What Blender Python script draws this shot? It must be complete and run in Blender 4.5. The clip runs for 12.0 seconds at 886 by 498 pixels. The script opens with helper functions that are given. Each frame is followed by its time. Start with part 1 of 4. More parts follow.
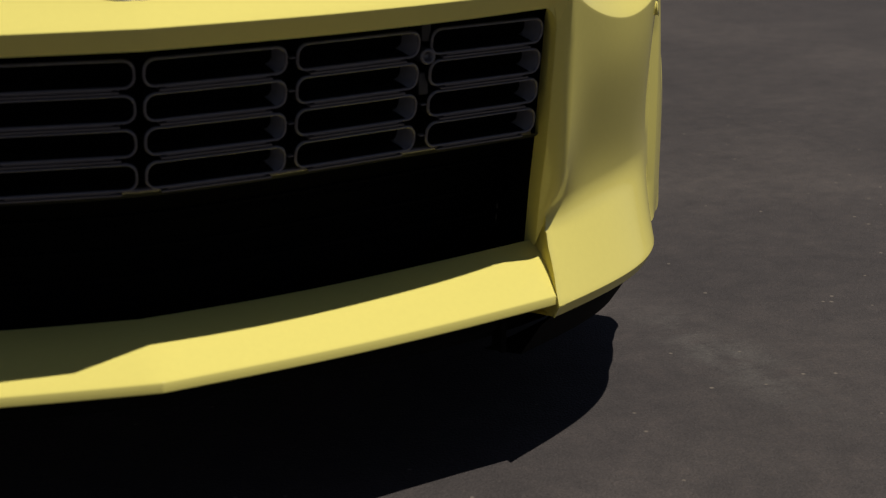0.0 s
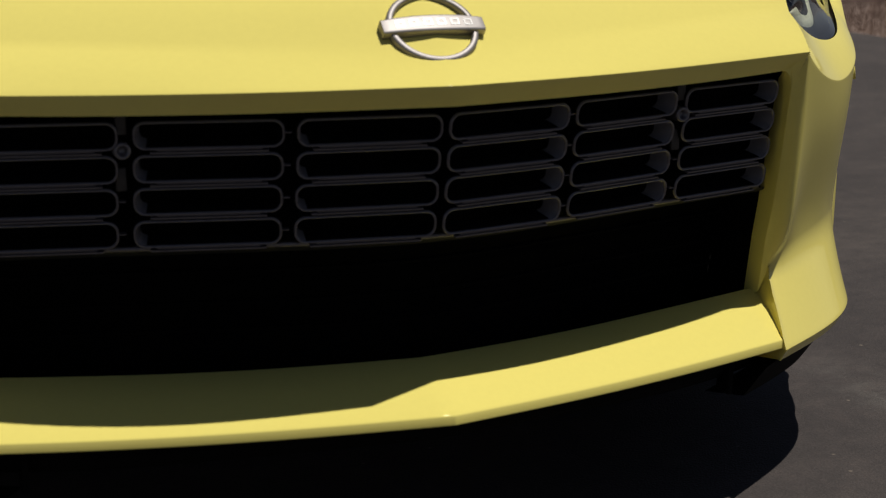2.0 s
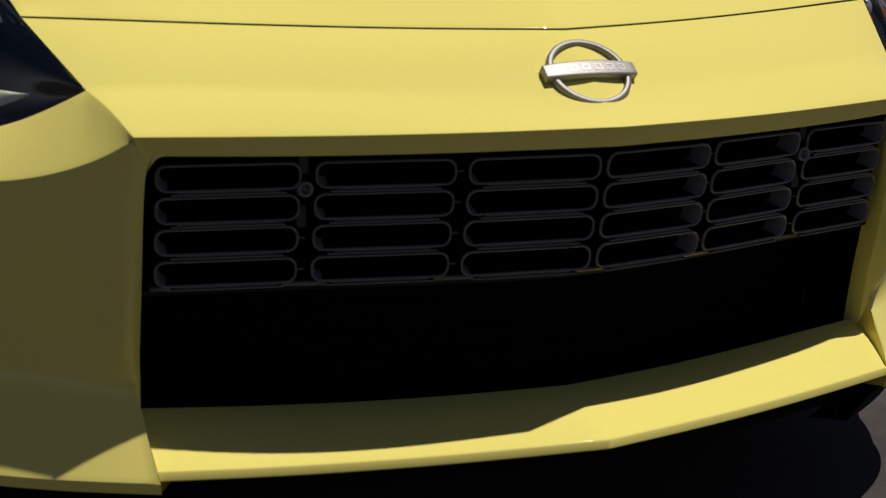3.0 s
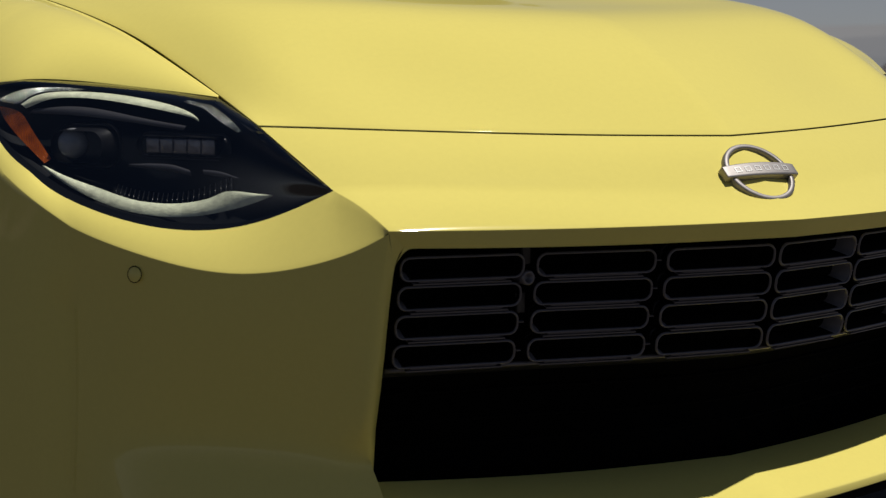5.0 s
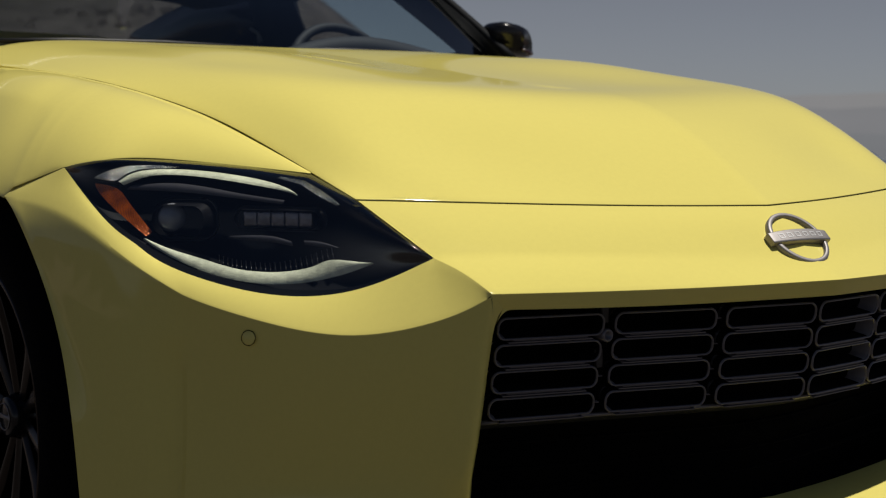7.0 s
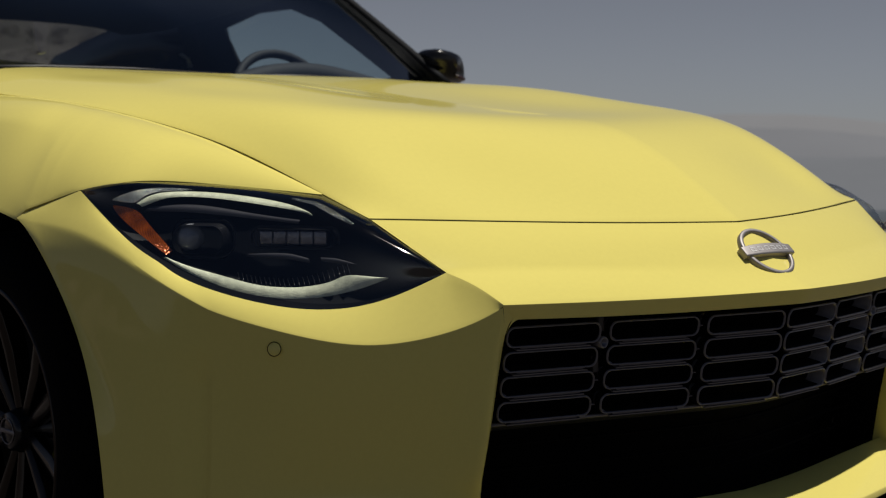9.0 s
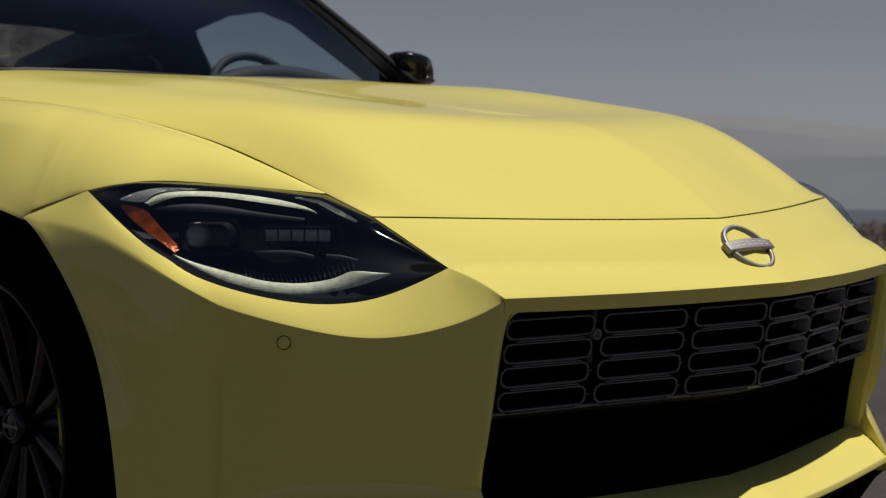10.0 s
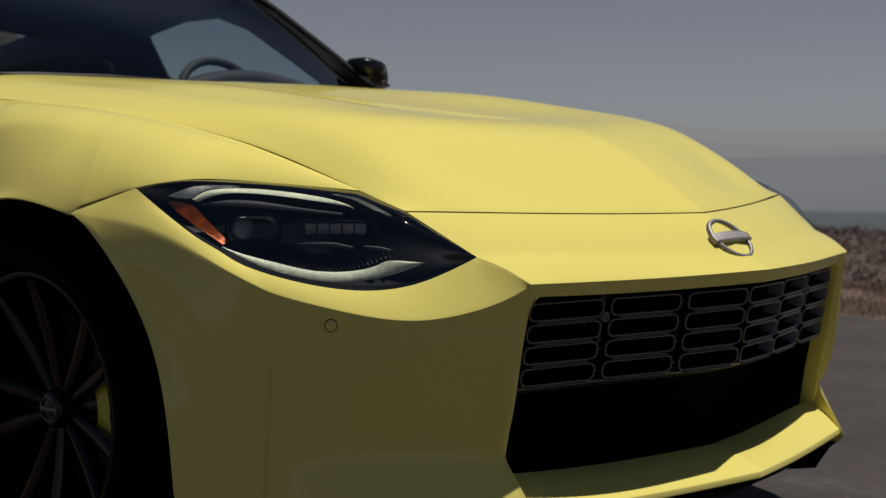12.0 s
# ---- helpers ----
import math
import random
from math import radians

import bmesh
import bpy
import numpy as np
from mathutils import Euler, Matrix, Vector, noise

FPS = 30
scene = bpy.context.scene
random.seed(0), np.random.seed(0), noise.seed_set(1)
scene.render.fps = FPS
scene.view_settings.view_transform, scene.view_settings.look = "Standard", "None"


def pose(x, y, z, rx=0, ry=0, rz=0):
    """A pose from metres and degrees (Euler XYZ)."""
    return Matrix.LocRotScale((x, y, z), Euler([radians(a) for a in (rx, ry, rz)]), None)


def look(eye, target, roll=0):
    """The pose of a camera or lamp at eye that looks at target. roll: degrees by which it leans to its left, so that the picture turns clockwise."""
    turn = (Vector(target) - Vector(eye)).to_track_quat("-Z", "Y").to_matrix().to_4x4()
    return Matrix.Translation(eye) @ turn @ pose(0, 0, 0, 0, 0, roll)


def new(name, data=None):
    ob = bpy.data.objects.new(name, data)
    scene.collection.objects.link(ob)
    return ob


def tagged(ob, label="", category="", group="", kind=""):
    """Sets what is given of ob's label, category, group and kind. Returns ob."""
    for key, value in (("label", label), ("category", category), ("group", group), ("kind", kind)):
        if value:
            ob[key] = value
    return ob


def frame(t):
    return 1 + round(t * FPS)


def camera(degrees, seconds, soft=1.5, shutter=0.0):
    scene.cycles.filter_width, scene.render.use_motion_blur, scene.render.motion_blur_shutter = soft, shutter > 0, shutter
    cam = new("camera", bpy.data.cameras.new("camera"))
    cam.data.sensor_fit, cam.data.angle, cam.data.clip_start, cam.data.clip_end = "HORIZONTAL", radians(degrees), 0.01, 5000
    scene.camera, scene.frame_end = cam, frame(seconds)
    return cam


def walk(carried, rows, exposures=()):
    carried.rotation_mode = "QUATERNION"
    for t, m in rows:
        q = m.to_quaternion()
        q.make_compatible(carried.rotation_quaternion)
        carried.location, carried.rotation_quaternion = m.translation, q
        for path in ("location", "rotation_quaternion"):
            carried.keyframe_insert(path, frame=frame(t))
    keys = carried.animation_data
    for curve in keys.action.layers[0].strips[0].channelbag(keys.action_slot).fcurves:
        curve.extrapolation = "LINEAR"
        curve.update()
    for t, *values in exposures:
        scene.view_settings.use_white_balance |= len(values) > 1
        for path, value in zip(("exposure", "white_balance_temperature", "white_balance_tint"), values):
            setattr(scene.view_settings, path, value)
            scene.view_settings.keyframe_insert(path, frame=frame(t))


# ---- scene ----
cam = camera(31.68, 12.0, soft=1.2)
cam.data.dof.use_dof = True
cam.data.dof.focus_distance = 2.35
cam.data.dof.aperture_fstop = 8.0
walk(cam, [
    (0.0, look((-0.2885, -1.6509, 0.8232), (0.4145, 0.1357, 0.2629), -0.385)),
    (0.5, look((-0.3516, -1.6421, 0.8269), (0.3577, 0.1477, 0.2850), -0.147)),
    (1.0, look((-0.4333, -1.6478, 0.8263), (0.2816, 0.1475, 0.3105), -0.017)),
    (1.5, look((-0.5232, -1.6470, 0.8271), (0.1949, 0.1528, 0.3321), -0.093)),
    (2.0, look((-0.6396, -1.6488, 0.8263), (0.0905, 0.1525, 0.3550), -0.013)),
    (2.5, look((-0.7757, -1.6406, 0.8324), (-0.0074, 0.1509, 0.3849), 0.174)),
    (3.0, look((-0.9201, -1.6302, 0.8343), (-0.1011, 0.1465, 0.4187), 0.256)),
    (3.5, look((-1.0593, -1.6235, 0.8362), (-0.1939, 0.1388, 0.4549), 0.324)),
    (5.5, look((-1.4859, -1.6121, 0.8150), (-0.4522, 0.0857, 0.5940), 0.195)),
    (6.0, look((-1.5782, -1.6065, 0.8195), (-0.5017, 0.0673, 0.6208), 0.167)),
    (6.5, look((-1.6690, -1.6054, 0.8197), (-0.5509, 0.0435, 0.6429), 0.080)),
    (7.0, look((-1.7499, -1.6042, 0.8219), (-0.5958, 0.0217, 0.6648), 0.051)),
    (9.0, look((-2.0100, -1.6053, 0.8251), (-0.7175, -0.0845, 0.6956), -0.127)),
    (9.5, look((-2.0773, -1.6081, 0.8252), (-0.7539, -0.1142, 0.6950), -0.233)),
    (10.0, look((-2.1394, -1.6116, 0.8249), (-0.7883, -0.1427, 0.6959), -0.278)),
    (10.5, look((-2.2101, -1.6108, 0.8253), (-0.8287, -0.1702, 0.6968), -0.269)),
    (11.0, look((-2.2902, -1.6102, 0.8257), (-0.8797, -0.1982, 0.6970), -0.255)),
    (11.5, look((-2.3857, -1.6122, 0.8250), (-0.9466, -0.2292, 0.6966), -0.281)),
    (12.0, look((-2.4939, -1.6112, 0.8248), (-1.0260, -0.2587, 0.6973), -0.215)),
], exposures=[(0.0, -0.42), (12.0, -0.42)])

# ---- light ----
SUN_DIR = Vector((0.0590, -0.0400, 0.255)).normalized()
world = bpy.data.worlds.new("sky")
scene.world = world
world.use_nodes = True
wn = world.node_tree.nodes
sky = wn.new("ShaderNodeTexSky")
sky.sky_type = "NISHITA"
sky.sun_disc = False
sky.sun_elevation = math.asin(SUN_DIR.z)
sky.sun_rotation = math.atan2(SUN_DIR.x, SUN_DIR.y)
sky.dust_density = 0.15
sky.air_density = 0.5
sky.ozone_density = 1.2
wn["Background"].inputs["Strength"].default_value = 0.056
haze = wn.new("ShaderNodeHueSaturation")
sky_way = wn.new("ShaderNodeTexCoord")
sky_up = wn.new("ShaderNodeSeparateXYZ")
clear = wn.new("ShaderNodeMapRange")
clear.inputs["From Min"].default_value, clear.inputs["From Max"].default_value = 0.12, 0.60
clear.inputs["To Min"].default_value, clear.inputs["To Max"].default_value = 0.45, 1.0
world.node_tree.links.new(sky_way.outputs["Generated"], sky_up.inputs[0])
world.node_tree.links.new(sky_up.outputs["Z"], clear.inputs["Value"])
world.node_tree.links.new(clear.outputs[0], haze.inputs["Saturation"])
tint = wn.new("ShaderNodeMix")
tint.data_type, tint.blend_type = "RGBA", "MULTIPLY"
tint.inputs["Factor"].default_value = 1.0
tint.inputs["B"].default_value = (0.945, 0.912, 0.922, 1)
world.node_tree.links.new(sky.outputs["Color"], haze.inputs["Color"])
world.node_tree.links.new(haze.outputs["Color"], tint.inputs["A"])
world.node_tree.links.new(tint.outputs["Result"], wn["Background"].inputs["Color"])
sun_data = bpy.data.lights.new("sun", "SUN")
sun_data.energy = 5.0
sun_data.angle = radians(0.5)
sun_data.color = (1.0, 0.952, 0.865)
sun = new("sun", sun_data)
sun.matrix_world = look(SUN_DIR * 30, (0, 0, 0))


# ---- materials ----
def material(name, color, rough=0.5, metal=0.0, coat=0.0, coat_rough=0.03, vary=0.0, scale=20.0, bump=0.0, bump_scale=200.0, spec=0.5):
    """A principled surface with noise in its colour and fine relief."""
    m = bpy.data.materials.new(name)
    m.use_nodes = True
    n, l = m.node_tree.nodes, m.node_tree.links
    p = n["Principled BSDF"]
    p.inputs["Base Color"].default_value = (*color, 1)
    p.inputs["Roughness"].default_value = rough
    p.inputs["Metallic"].default_value = metal
    p.inputs["Coat Weight"].default_value = coat
    p.inputs["Coat Roughness"].default_value = coat_rough
    p.inputs["Specular IOR Level"].default_value = spec
    co = n.new("ShaderNodeTexCoord")
    if vary:
        a = n.new("ShaderNodeTexNoise")
        a.inputs["Scale"].default_value = scale
        a.inputs["Detail"].default_value = 8
        b = n.new("ShaderNodeTexNoise")
        b.inputs["Scale"].default_value = scale * 0.13
        b.inputs["Detail"].default_value = 3
        add = n.new("ShaderNodeMath")
        add.operation = "ADD"
        mr = n.new("ShaderNodeMapRange")
        mr.inputs["From Min"].default_value, mr.inputs["From Max"].default_value = 0.7, 1.3
        mr.inputs["To Min"].default_value, mr.inputs["To Max"].default_value = 1 - vary, 1 + vary
        mix = n.new("ShaderNodeVectorMath")
        mix.operation = "SCALE"
        mix.inputs[0].default_value = color
        for t in (a, b):
            l.new(co.outputs["Object"], t.inputs["Vector"])
        l.new(a.outputs["Fac"], add.inputs[0])
        l.new(b.outputs["Fac"], add.inputs[1])
        l.new(add.outputs[0], mr.inputs["Value"])
        l.new(mr.outputs[0], mix.inputs["Scale"])
        l.new(mix.outputs[0], p.inputs["Base Color"])
    if bump:
        t = n.new("ShaderNodeTexNoise")
        t.inputs["Scale"].default_value = bump_scale
        t.inputs["Detail"].default_value = 6
        l.new(co.outputs["Object"], t.inputs["Vector"])
        bp = n.new("ShaderNodeBump")
        bp.inputs["Strength"].default_value = bump
        bp.inputs["Distance"].default_value = 0.002
        l.new(t.outputs["Fac"], bp.inputs["Height"])
        l.new(bp.outputs["Normal"], p.inputs["Normal"])
    return m


def glass(name, tint, rough=0.0, gloss=0.05):
    """A thin pane: mostly see-through, with a mirror-like gloss on top."""
    m = bpy.data.materials.new(name)
    m.use_nodes = True
    n, l = m.node_tree.nodes, m.node_tree.links
    n.remove(n["Principled BSDF"])
    tr = n.new("ShaderNodeBsdfTransparent")
    tr.inputs["Color"].default_value = (*tint, 1)
    gl = n.new("ShaderNodeBsdfGlossy")
    gl.inputs["Roughness"].default_value = rough
    lw = n.new("ShaderNodeLayerWeight")
    lw.inputs["Blend"].default_value = 0.5
    pw = n.new("ShaderNodeMath")
    pw.operation = "POWER"
    pw.inputs[1].default_value = 5.0
    fr = n.new("ShaderNodeMapRange")
    fr.inputs["To Min"].default_value, fr.inputs["To Max"].default_value = gloss, 1.0
    l.new(lw.outputs["Facing"], pw.inputs[0])
    l.new(pw.outputs[0], fr.inputs["Value"])
    mx = n.new("ShaderNodeMixShader")
    l.new(fr.outputs[0], mx.inputs["Fac"])
    l.new(tr.outputs[0], mx.inputs[1])
    l.new(gl.outputs[0], mx.inputs[2])
    l.new(mx.outputs[0], n["Material Output"].inputs["Surface"])
    return m


PAINT = material("yellow_paint", (0.795, 0.694, 0.187), rough=0.6, coat=0.8, coat_rough=0.05, vary=0.015, scale=900.0, spec=0.0)
GAP = material("panel_gap_black", (0.003, 0.003, 0.003), rough=0.9, spec=0.1)
BLACK = material("black_plastic", (0.010, 0.010, 0.011), rough=0.55, vary=0.2, scale=60)
# near-black that stands in for the shade inside the grille opening
RECESS_SHADE = material("recess_shade_black", (0.0012, 0.0012, 0.0012), rough=0.95, spec=0.1)
GLOSS_BLACK = material("gloss_black_paint", (0.007, 0.007, 0.008), rough=0.22, coat=0.25, spec=0.3)
CELL = material("satin_dark_grille", (0.110, 0.099, 0.104), rough=0.30, coat=0.9, coat_rough=0.18, vary=0.1, scale=80)
# lighter copy of the grille plastic: light on the cells' end walls, as colour
CELL_LIT_END = material("satin_grille_lit_end", (0.190, 0.178, 0.182), rough=0.5, coat=0.3, coat_rough=0.3, vary=0.1, scale=80)
BRACKET = material("brown_black_bracket", (0.040, 0.034, 0.028), rough=0.6, vary=0.3, scale=90)
CHROME = material("brushed_chrome", (0.33, 0.31, 0.305), rough=0.58, metal=1.0, vary=0.06, scale=150, bump=0.05)
LETTER = material("white_chrome_letter", (0.72, 0.71, 0.70), rough=0.4, metal=0.3)
RUBBER = material("tyre_rubber", (0.003, 0.003, 0.003), rough=0.95, vary=0.2, scale=120, bump=0.2, spec=0.06)
RIM = material("dark_alloy", (0.020, 0.015, 0.011), rough=0.24, metal=0.8, coat=0.3)
STEEL = material("brake_steel", (0.06, 0.055, 0.05), rough=0.5, metal=1.0, vary=0.1)
CALIPER = material("yellow_caliper", (0.62, 0.55, 0.05), rough=0.35, coat=0.5)
BEZEL = material("lamp_trim_grey", (0.035, 0.034, 0.040), rough=0.38, coat=0.2, vary=0.1, scale=60)
HOUSING = material("lamp_housing_black", (0.0030, 0.0037, 0.0052), rough=0.5, spec=0.1)
LAMP_GREY = material("lamp_bezel_grey", (0.009, 0.009, 0.011), rough=0.3, metal=0.2)
DRL = material("white_light_guide", (0.76, 0.79, 0.58), rough=0.40, coat=0.4, vary=0.28, scale=90, bump=.35, bump_scale=330)
AMBER = material("amber_reflector", (0.46, 0.088, 0.002), rough=0.2, metal=0.35, coat=0.3, vary=0.55, scale=45, bump=0.5, bump_scale=260)
CRYSTAL = material("clear_reflector", (0.74, 0.75, 0.70), rough=0.12, metal=0.9, vary=0.4, scale=300, bump=1.0, bump_scale=420)
LED = material("small_square_lens", (0.19, 0.18, 0.19), rough=0.16, metal=0.7, coat=1.0, vary=0.5, scale=160, bump=0.8, bump_scale=180)
PROJECTOR = material("projector_lens", (0.24, 0.25, 0.27), rough=0.35, coat=1.0, vary=0.4, scale=40)
LENS = glass("clear_lens", (0.93, 0.95, 0.96), rough=0.03, gloss=0.10)
WINDOW = glass("tinted_window", (0.70, 0.78, 0.80))
TRIM = material("interior_dark", (0.018, 0.020, 0.026), rough=0.7, vary=0.15, scale=40)
PILLAR = material("matt_black_pillar", (0.006, 0.007, 0.009), rough=0.7, spec=0.15, vary=0.1, scale=60)
INDICATOR = material("mirror_indicator", (0.04, 0.012, 0.010), rough=0.2, coat=0.8)

# asphalt: dark aggregate with pale worn patches and fine grit
ASPHALT = bpy.data.materials.new("asphalt")
ASPHALT.use_nodes = True
an, al = ASPHALT.node_tree.nodes, ASPHALT.node_tree.links
ap = an["Principled BSDF"]
ap.inputs["Roughness"].default_value = 0.80
ap.inputs["Specular IOR Level"].default_value = 0.40
aco = an.new("ShaderNodeTexCoord")


def noise_node(nodes, links, co, scale, detail=6, rough=0.55, kind="ShaderNodeTexNoise"):
    t = nodes.new(kind)
    t.inputs["Scale"].default_value = scale
    if kind == "ShaderNodeTexNoise":
        t.inputs["Detail"].default_value = detail
        t.inputs["Roughness"].default_value = rough
    links.new(co.outputs["Object"], t.inputs["Vector"])
    return t


def ramp_node(nodes, links, src, stops):
    r = nodes.new("ShaderNodeValToRGB")
    e = r.color_ramp.elements
    e[0].position, e[0].color = stops[0][0], (*stops[0][1], 1)
    e[1].position, e[1].color = stops[-1][0], (*stops[-1][1], 1)
    for pos, col in stops[1:-1]:
        k = e.new(pos)
        k.color = (*col, 1)
    links.new(src, r.inputs["Fac"])
    return r


a_big = noise_node(an, al, aco, 1.3, 8, 0.62)
a_fine = noise_node(an, al, aco, 190, 5, 0.8)
a_grit = noise_node(an, al, aco, 300, kind="ShaderNodeTexVoronoi")
r_big = ramp_node(an, al, a_big.outputs["Fac"], [(0.32, (0.035, 0.0290, 0.0285)), (0.50, (0.0465, 0.0385, 0.0368)), (0.70, (0.066, 0.0545, 0.0505))])
r_fine = ramp_node(an, al, a_fine.outputs["Fac"], [(0.3, (0.62, 0.62, 0.62)), (0.56, (1.03, 1.03, 1.03)), (0.76, (1.55, 1.5, 1.42))])
a_mix = an.new("ShaderNodeMix")
a_mix.data_type, a_mix.blend_type = "RGBA", "MULTIPLY"
a_mix.inputs["Factor"].default_value = 1.0
a_mid = noise_node(an, al, aco, 18, 12, 0.78)
r_mid = ramp_node(an, al, a_mid.outputs["Fac"], [(0.32, (0.72, 0.72, 0.73)), (0.50, (1.0, 1.0, 1.0)), (0.68, (1.32, 1.28, 1.24))])
a_mix2 = an.new("ShaderNodeMix")
a_mix2.data_type, a_mix2.blend_type = "RGBA", "MULTIPLY"
a_mix2.inputs["Factor"].default_value = 1.0
al.new(r_big.outputs["Color"], a_mix2.inputs["A"])
al.new(r_mid.outputs["Color"], a_mix2.inputs["B"])
# a pale scuffed patch and thin wandering cracks beside the front wheel
a_map = an.new("ShaderNodeMapping")
a_map.inputs["Location"].default_value = (-0.93 * 3.6, -0.27, 0)
a_map.inputs["Scale"].default_value = (3.6, 1.0, 1.0)
a_off = an.new("ShaderNodeVectorMath")
a_off.operation = "LENGTH"
al.new(aco.outputs["Object"], a_map.inputs["Vector"])
al.new(a_map.outputs["Vector"], a_off.inputs[0])
r_zone = ramp_node(an, al, a_off.outputs["Value"], [(0.08, (1, 1, 1)), (0.36, (0, 0, 0))])
a_scuff = noise_node(an, al, aco, 16, 10, 0.75)
r_scuff = ramp_node(an, al, a_scuff.outputs["Fac"], [(0.42, (0, 0, 0)), (0.62, (0.8, 0.8, 0.8))])
a_fac = an.new("ShaderNodeMath")
a_fac.operation = "MULTIPLY"
al.new(r_zone.outputs["Color"], a_fac.inputs[0])
al.new(r_scuff.outputs["Color"], a_fac.inputs[1])
a_pale = an.new("ShaderNodeMix")
a_pale.data_type, a_pale.blend_type = "RGBA", "MIX"
a_pale.inputs["B"].default_value = (0.085, 0.076, 0.070, 1)
al.new(a_fac.outputs[0], a_pale.inputs["Factor"])
al.new(a_mix2.outputs["Result"], a_pale.inputs["A"])
al.new(a_pale.outputs["Result"], a_mix.inputs["A"])
al.new(r_fine.outputs["Color"], a_mix.inputs["B"])
# sparse pale chips of stone and grit
a_chip = noise_node(an, al, aco, 17, kind="ShaderNodeTexVoronoi")
r_chip = ramp_node(an, al, a_chip.outputs["Distance"], [(0.035, (1, 1, 1)), (0.07, (0, 0, 0))])
a_chips = an.new("ShaderNodeMix")
a_chips.data_type, a_chips.blend_type = "RGBA", "MIX"
a_chips.inputs["B"].default_value = (0.15, 0.125, 0.10, 1)
al.new(r_chip.outputs["Color"], a_chips.inputs["Factor"])
al.new(a_mix.outputs["Result"], a_chips.inputs["A"])
al.new(a_chips.outputs["Result"], ap.inputs["Base Color"])
a_bump = an.new("ShaderNodeBump")
a_bump.inputs["Strength"].default_value = 0.5
a_bump.inputs["Distance"].default_value = 0.002
al.new(a_grit.outputs["Distance"], a_bump.inputs["Height"])
al.new(a_bump.outputs["Normal"], ap.inputs["Normal"])

GRASS = material("dry_grass", (0.17, 0.122, 0.100), rough=0.95, vary=0.4, scale=2.5)
SCRUB = material("dark_scrub", (0.200, 0.152, 0.132), rough=0.95, vary=0.5, scale=1.6)
STRAW = material("dry_straw", (0.30, 0.212, 0.168), rough=0.9, vary=0.3, scale=8.0)
SLOPE = material("dark_slope_earth", (0.085, 0.066, 0.059), rough=0.95, vary=0.5, scale=1.2, spec=0.1)
# blue-grey of the valley floor is distance haze put into the base colour
HAZE_PLAIN = material("haze_tint_plain", (0.084, 0.096, 0.110), rough=1.0, vary=0.12, scale=0.012, spec=0.0)
# hill tones carry the air's haze in the base colour, more for farther ranges
HAZE_HILL_NEAR = material("haze_tint_low_hills", (0.150, 0.159, 0.176), rough=1.0, vary=0.06, scale=0.004, spec=0.0)
HAZE_HILL_FAR = material("haze_tint_far_hills", (0.203, 0.208, 0.222), rough=1.0, vary=0.03, scale=0.003, spec=0.0)
HAZE_HILL_MID = material("haze_tint_hills", (0.172, 0.179, 0.196), rough=1.0, vary=0.05, scale=0.003, spec=0.0)


# ---- curve and surface tools ----
def spline(c, n, uniform=False):
    """n points on a natural cubic curve through the points c."""
    c = np.asarray(c, float)
    m = len(c)
    if m == 2:
        return c[0] + (c[1] - c[0]) * np.linspace(0, 1, n)[:, None]
    d = np.r_[0, np.cumsum(np.maximum(np.linalg.norm(np.diff(c, axis=0), axis=1), 1e-4) ** 0.5)]
    if uniform:
        d = np.arange(m, dtype=float)
    h = np.diff(d)
    a, r = np.eye(m), np.zeros((m, c.shape[1]))
    for i in range(1, m - 1):
        a[i, i - 1], a[i, i], a[i, i + 1] = h[i - 1], 2 * (h[i - 1] + h[i]), h[i]
        r[i] = 6 * ((c[i + 1] - c[i]) / h[i] - (c[i] - c[i - 1]) / h[i - 1])
    k = np.linalg.solve(a, r)
    t = np.linspace(0, d[-1], n)
    i = np.clip(np.searchsorted(d, t) - 1, 0, m - 2)
    p, q, hh = (d[i + 1] - t)[:, None], (t - d[i])[:, None], h[i][:, None]
    return (k[i] * p ** 3 + k[i + 1] * q ** 3) / (6 * hh) + (c[i] / hh - k[i] * hh / 6) * p + (c[i + 1] / hh - k[i + 1] * hh / 6) * q


def even(c, n, dense=400):
    """n points evenly spaced along the curve through c."""
    f = spline(c, dense)
    d = np.r_[0, np.cumsum(np.linalg.norm(np.diff(f, axis=0), axis=1))]
    t = np.linspace(0, d[-1], n)
    return np.stack([np.interp(t, d, f[:, k]) for k in range(f.shape[1])], 1)


def polyline(c, n):
    """n points evenly spaced along straight pieces."""
    c = np.asarray(c, float)
    d = np.r_[0, np.cumsum(np.linalg.norm(np.diff(c, axis=0), axis=1))]
    t = np.linspace(0, d[-1], n)
    return np.stack([np.interp(t, d, c[:, k]) for k in range(c.shape[1])], 1)


def net(rows, nu, nv, uniform=False):
    """A grid nv x nu of points on the surface through the rows of points."""
    rows = [spline(r, nu, uniform) for r in rows]
    cols = [spline([r[j] for r in rows], nv, uniform) for j in range(nu)]
    return np.stack(cols, 1)


def coons(bottom, top, left, right):
    """A patch between four edges (bottom and top run left to right, left and right run bottom to top)."""
    nu, nv = len(bottom), len(left)
    u, v = np.linspace(0, 1, nu)[None, :, None], np.linspace(0, 1, nv)[:, None, None]
    a = (1 - v) * bottom[None] + v * top[None]
    b = (1 - u) * left[:, None] + u * right[:, None]
    c = (1 - u) * (1 - v) * bottom[0] + u * (1 - v) * bottom[-1] + (1 - u) * v * top[0] + u * v * top[-1]
    return a + b - c


